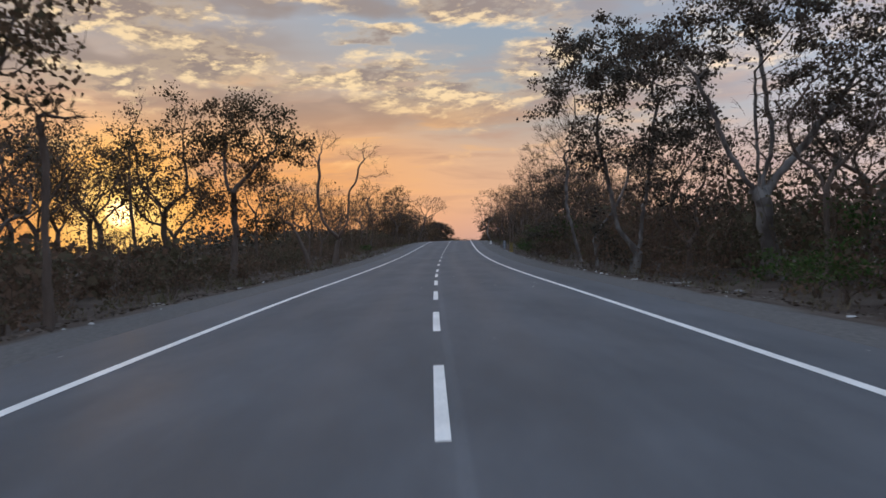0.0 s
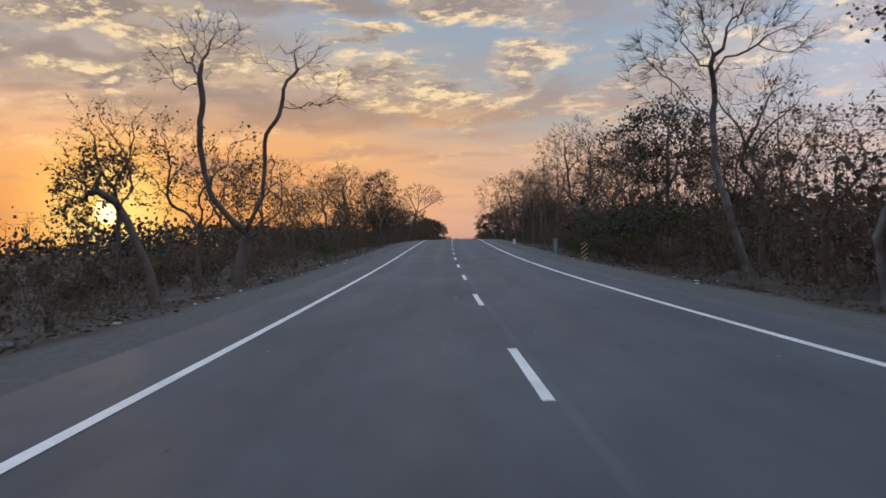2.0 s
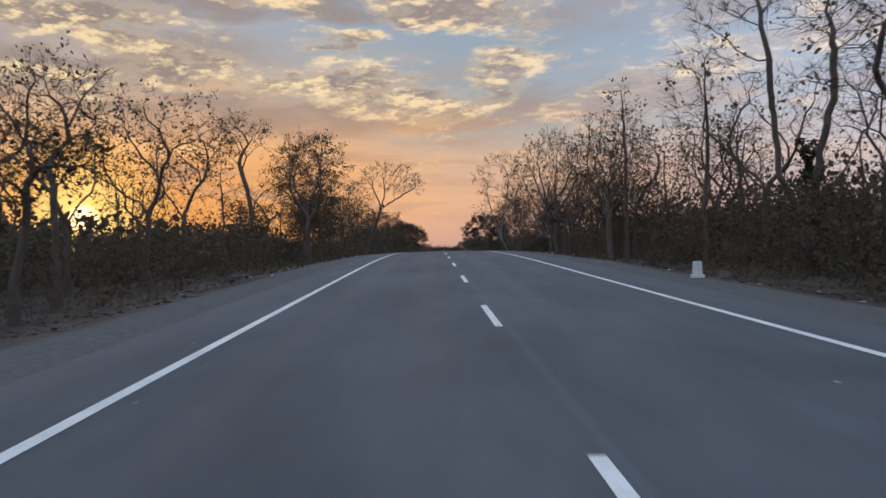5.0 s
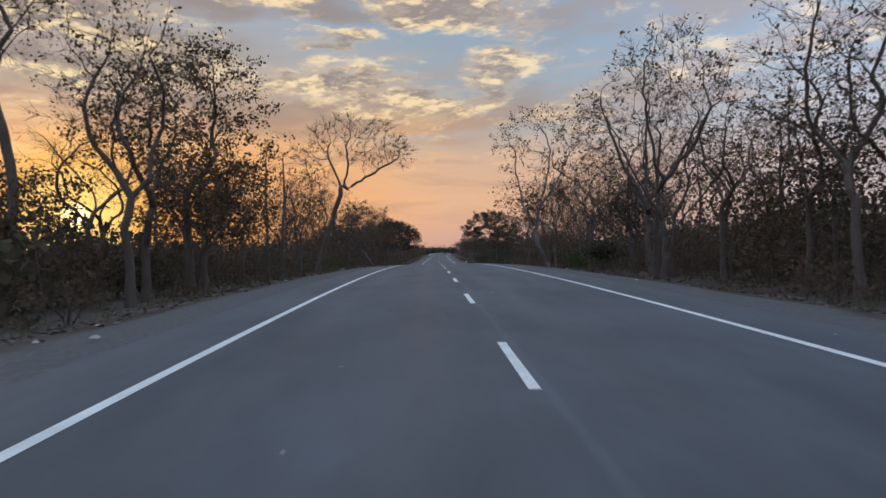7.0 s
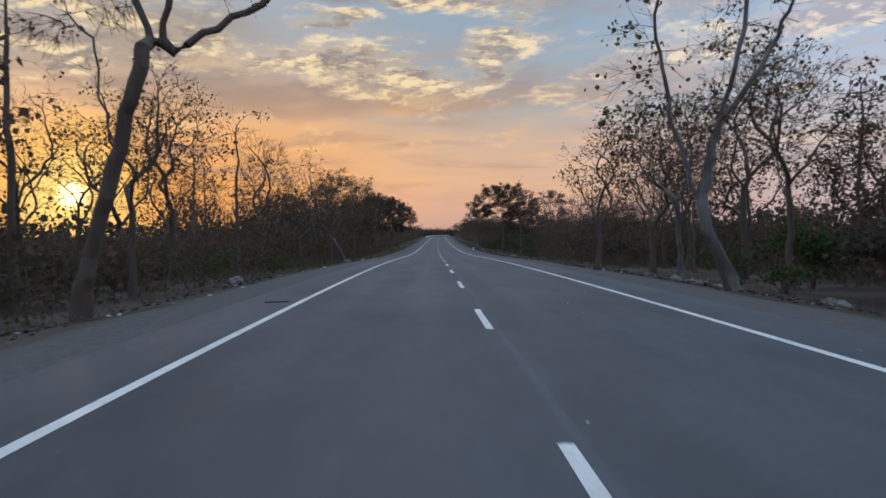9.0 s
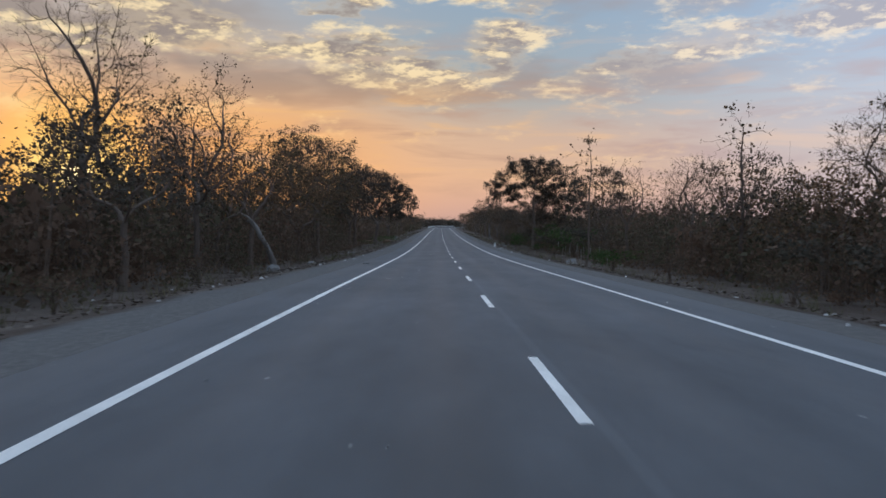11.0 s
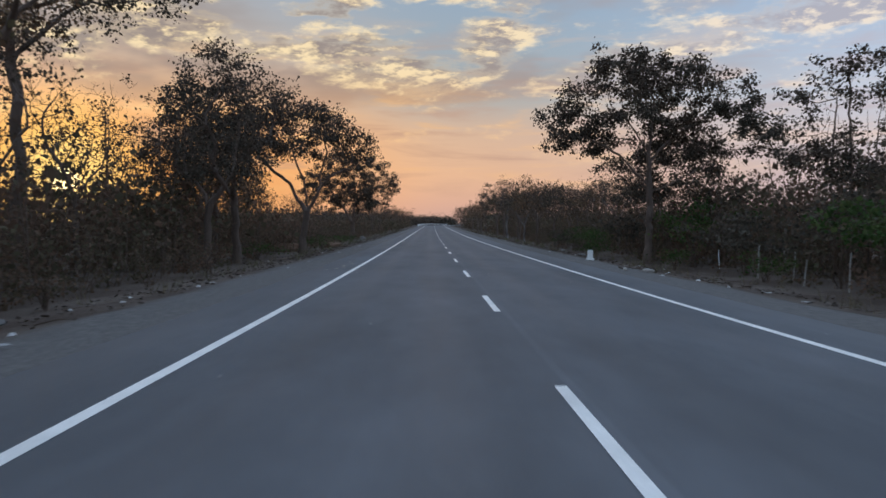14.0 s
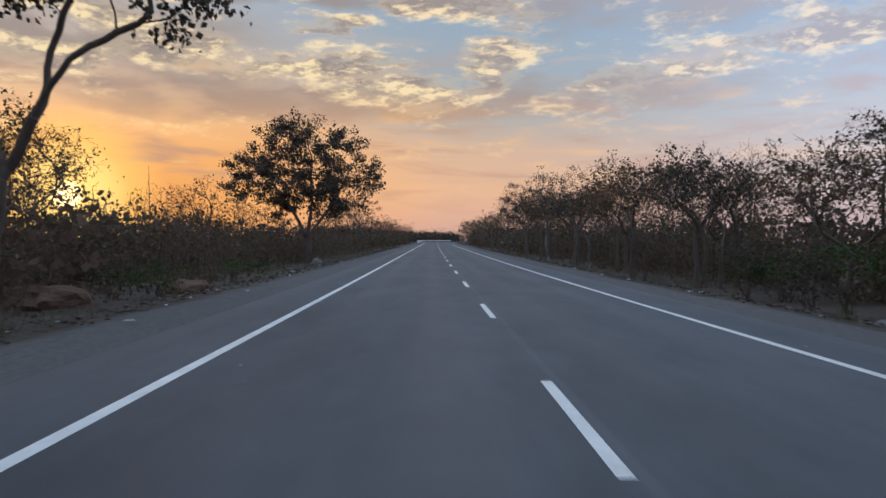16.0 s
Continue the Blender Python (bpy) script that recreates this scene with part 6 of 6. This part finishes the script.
def log(s, lat, length, r, turn, seed, mat, label):
    rng = np.random.default_rng(seed)
    n = 8
    t = np.linspace(-0.5, 0.5, n)
    pts = np.stack([t * length, rng.normal(size=n) * 0.03, r * 0.7 + np.abs(rng.normal(size=n)) * 0.03], 1)
    lines = [(pts, np.linspace(r, r * 0.6, n))]
    v, f = tubes(lines, 8)
    tip = np.array([length * 0.2, 0.3, 0.18])
    v2, f2 = tubes([(path_to(rng, pts[5], np.array([0.6, 0.6, 0.3]), pts[5] + tip, 8, 0.1), np.linspace(r * 0.5, 0.01, 8))], 6)
    v, f = merged([(v, f), (v2, f2)])
    ob = new("fallen_branch", mesh_from("fallen_branch", v, f, mat, True))
    ob.matrix_world = on_road(s, lat, 0.0, turn)
    tagged(ob, label, "branch", "fallen branches")


log(275.5, 8.4, 1.6, 0.06, 60, 1, M_BARK, "dark fallen branch lying on the verge")
log(271.5, 8.8, 1.2, 0.05, 20, 2, M_PALE_WOOD, "pale broken branch lying on the verge")
log(282.0, 8.3, 1.8, 0.05, 100, 3, M_BARK, "dark fallen branch lying on the verge")
log(306.0, 6.1, 0.9, 0.035, 5, 4, M_BARK, "dark fallen branch lying on the verge")
log(204.2, 9.8, 0.9, 0.07, 15, 5, M_PALE_WOOD, "whitish broken branch among the rubble")
log(323.0, -9.2, 2.0, 0.06, 75, 6, M_BARK, "dark fallen branch lying on the verge")
log(26.0, 9.4, 1.6, 0.05, 30, 7, M_PALE_WOOD, "pale broken branch lying on the verge")


def rubber_scrap(s, lat, length, seed):
    rng = np.random.default_rng(seed)
    n = 9
    t = np.linspace(-0.5, 0.5, n)
    rows = []
    for i in range(n):
        z = 0.012 + 0.02 * abs(math.sin(i * 1.3 + seed))
        w = 0.05 * rng.uniform(0.6, 1.2)
        rows += [(t[i] * length, -w, 0.0), (t[i] * length, -w * 0.8, z), (t[i] * length, w * 0.9, z * 0.8), (t[i] * length, w, 0.0)]
    faces = [(i * 4 + j, i * 4 + j + 1, i * 4 + j + 5, i * 4 + j + 4) for i in range(n - 1) for j in range(3)]
    ob = new("tyre_scrap", mesh_from("tyre_scrap", np.array(rows), np.array(faces), M_BLACK))
    ob.matrix_world = on_road(s, lat, 0.004, 4.0)
    tagged(ob, "black strip of torn tyre rubber on the asphalt shoulder", "tyre scrap")


def cement_patch(s, lat, l, w, seed):
    """A thin crust of dried cement with a ragged outline."""
    rng = np.random.default_rng(seed)
    n = 14
    bm = bmesh.new()
    th = np.arange(n) / n * 2 * np.pi
    k = rng.uniform(0.65, 1.15, n)
    low = [bm.verts.new((math.cos(a) * w * q, math.sin(a) * l * q, -0.01)) for a, q in zip(th, k)]
    top = [bm.verts.new((math.cos(a) * w * q * 0.93, math.sin(a) * l * q * 0.93, 0.006)) for a, q in zip(th, k)]
    bm.faces.new(top)
    for i in range(n):
        bm.faces.new((low[i], low[(i + 1) % n], top[(i + 1) % n], top[i]))
    me = bpy.data.meshes.new("cement_patch")
    bm.to_mesh(me)
    bm.free()
    me.materials.append(M_PALE_WOOD)
    ob = new("cement_patch", me)
    ob.matrix_world = on_road(s, lat, 0.004, float(rng.uniform(-20, 20)))
    tagged(ob, "thin pale crust of dried cement on the asphalt shoulder", "cement patch", "cement patches")


for i, (s_, l_, a, b_) in enumerate(((304.4, -4.35, 0.16, 0.1), (305.2, -4.2, 0.12, 0.09), (306.3, -4.3, 0.2, 0.1), (307.9, -4.15, 0.16, 0.12), (309.4, -4.4, 0.2, 0.09), (303.6, -4.6, 0.1, 0.08))):
    cement_patch(s_, l_ + 0.2, a * 0.65, b_ * 0.65, 700 + i)
rubber_scrap(252.6, -4.5, 0.32, 1)
rubber_scrap(188.1, -4.0, 0.5, 2)


# ---------------------------------------------------------------- road furniture
def hazard_marker(s, lat, back):
    ob = thing("hazard_marker", on_road(s, lat), "back of a faded blue-grey roadside marker board on a post" if back else
               "yellow and black striped hazard marker board at the verge", "road sign")
    w, h, z0 = 0.32, 0.92, 0.08
    bm = bmesh.new()
    box(bm, 0, 0, z0 + h / 2, w, 0.012, h, 0.003)
    part("plate", bm, M_BLUE if back else M_YELLOW, ob)
    bm = bmesh.new()
    r = bmesh.ops.create_cone(bm, segments=12, radius1=0.028, radius2=0.028, depth=1.35, cap_ends=True)
    bmesh.ops.translate(bm, vec=(0, 0.036 if not back else -0.036, 0.3), verts=r["verts"])
    part("post", bm, M_STEEL, ob, "grey steel post")
    if back:
        return
    y0, y1 = -0.0095, -0.006
    for i in range(5):
        # bands rising to the right, cut at the plate's edges
        lo, hi = z0 - 0.135 + i * 0.235, z0 + i * 0.235
        rise = 0.27
        poly = [(-w / 2, lo), (w / 2, lo + rise), (w / 2, hi + rise), (-w / 2, hi)]
        poly = [(x, min(max(z, z0 + 0.004), z0 + h - 0.004)) for x, z in poly]
        if abs(poly[0][1] - poly[3][1]) + abs(poly[1][1] - poly[2][1]) < 0.02:
            continue
        bm = bmesh.new()
        a = [bm.verts.new((x * 0.99, y0, z)) for x, z in poly]
        b = [bm.verts.new((x * 0.99, y1, z)) for x, z in poly]
        bm.faces.new(a)
        bm.faces.new(b[::-1])
        for k in range(4):
            bm.faces.new((a[k], b[k], b[(k + 1) % 4], a[(k + 1) % 4]))
        part("stripe", bm, M_BLACK, ob, "black diagonal stripe")


hazard_marker(73.4, 6.65, False)
hazard_marker(84.3, 6.65, True)


def kilometre_stone(s, lat, w, h, label):
    ob = thing("marker_stone", on_road(s, lat), label, "marker stone")
    bm = bmesh.new()
    box(bm, 0, 0, h * 0.5, w, w * 0.55, h, w * 0.08)
    for v in bm.verts:
        k = 1 - 0.1 * max(v.co.z / h, 0)
        v.co.x *= k
    part("body", bm, M_WHITE, ob)
    bm = bmesh.new()
    box(bm, 0, 0, 0.02, w * 1.35, w * 0.95, 0.1, 0.012)
    part("plinth", bm, M_WHITE, ob, "chipped white plinth")


kilometre_stone(314.2, 6.3, 0.25, 0.44, "whitewashed concrete marker stone on a small plinth")
kilometre_stone(111.9, 6.2, 0.24, 0.42, "small whitewashed concrete marker stone at the verge")
kilometre_stone(616.0, 6.3, 0.25, 0.44, "whitewashed concrete marker stone on a small plinth")


def stake(s, lat, h, r, seed, mat, label):
    rng = np.random.default_rng(seed)
    pts = np.stack([np.cumsum(rng.normal(size=5) * 0.012), np.cumsum(rng.normal(size=5) * 0.012), np.linspace(-0.2, h, 5)], 1)
    v, f = tubes([(pts, np.linspace(r, r * 0.8, 5))], 8)
    v = np.vstack([v, pts[-1] + (0, 0, r * 0.3)])
    top = [(32 + k, 32 + (k + 1) % 8, 40, 40) for k in range(8)]
    me = bpy.data.meshes.new("fence_stake")
    me.from_pydata([tuple(p) for p in v], [], [tuple(int(i) for i in q) for q in f] + [(a, b_, c_) for a, b_, c_, _ in top])
    me.materials.append(mat)
    ob = new("fence_stake", me)
    ob.matrix_world = on_road(s, lat) @ pose(0, 0, 0, rng.uniform(-5, 5), rng.uniform(-5, 5), rng.uniform(0, 360))
    tagged(ob, label, "stake", "fence stakes")


for i in range(13):
    stake(284.0 + i * 2.6, 14.2 + (i * 13 % 5) * 0.25, 1.05 + (i * 7 % 5) * 0.12, 0.035, 500 + i, M_PALE_WOOD, "weathered wooden fence stake at the edge of the woods")
stake(324.2, 15.9, 1.05, 0.03, 520, M_WHITE, "thin white-painted stake at the edge of the woods")


def guard_rail():
    """A white rail on posts round the outside of the bend."""
    ob = thing("guard_rail", Matrix.Identity(4), "long low white guard rail along the road's bend", "guard rail")
    ss = np.arange(580, 712, 2.0)
    lat = -6.2
    rows, faces = [], []
    prof = [(0.0, 0.45), (0.05, 0.52), (0.0, 0.6), (0.05, 0.68), (0.0, 0.76), (-0.03, 0.76), (-0.03, 0.45)]
    for s in ss:
        x, y, z, h = centre(s)
        for o, up in prof:
            rows.append((x + (lat + o) * math.cos(h), y + (lat + o) * math.sin(h), z - 0.12 + up))
    k = len(prof)
    for i in range(len(ss) - 1):
        for j in range(k):
            faces.append((i * k + j, i * k + (j + 1) % k, (i + 1) * k + (j + 1) % k, (i + 1) * k + j))
    o = new("rail", mesh_from("rail", np.array(rows), np.array(faces), M_WHITE))
    o.parent = ob
    post = bmesh.new()
    box(post, 0, 0, 0.3, 0.1, 0.1, 0.9, 0.01)
    me = bpy.data.meshes.new("post")
    post.to_mesh(me)
    post.free()
    me.materials.append(M_WHITE)
    for s in ss[::2]:
        o = new("post", me)
        o.matrix_world = on_road(float(s), lat - 0.1)
        o.parent = ob


guard_rail()
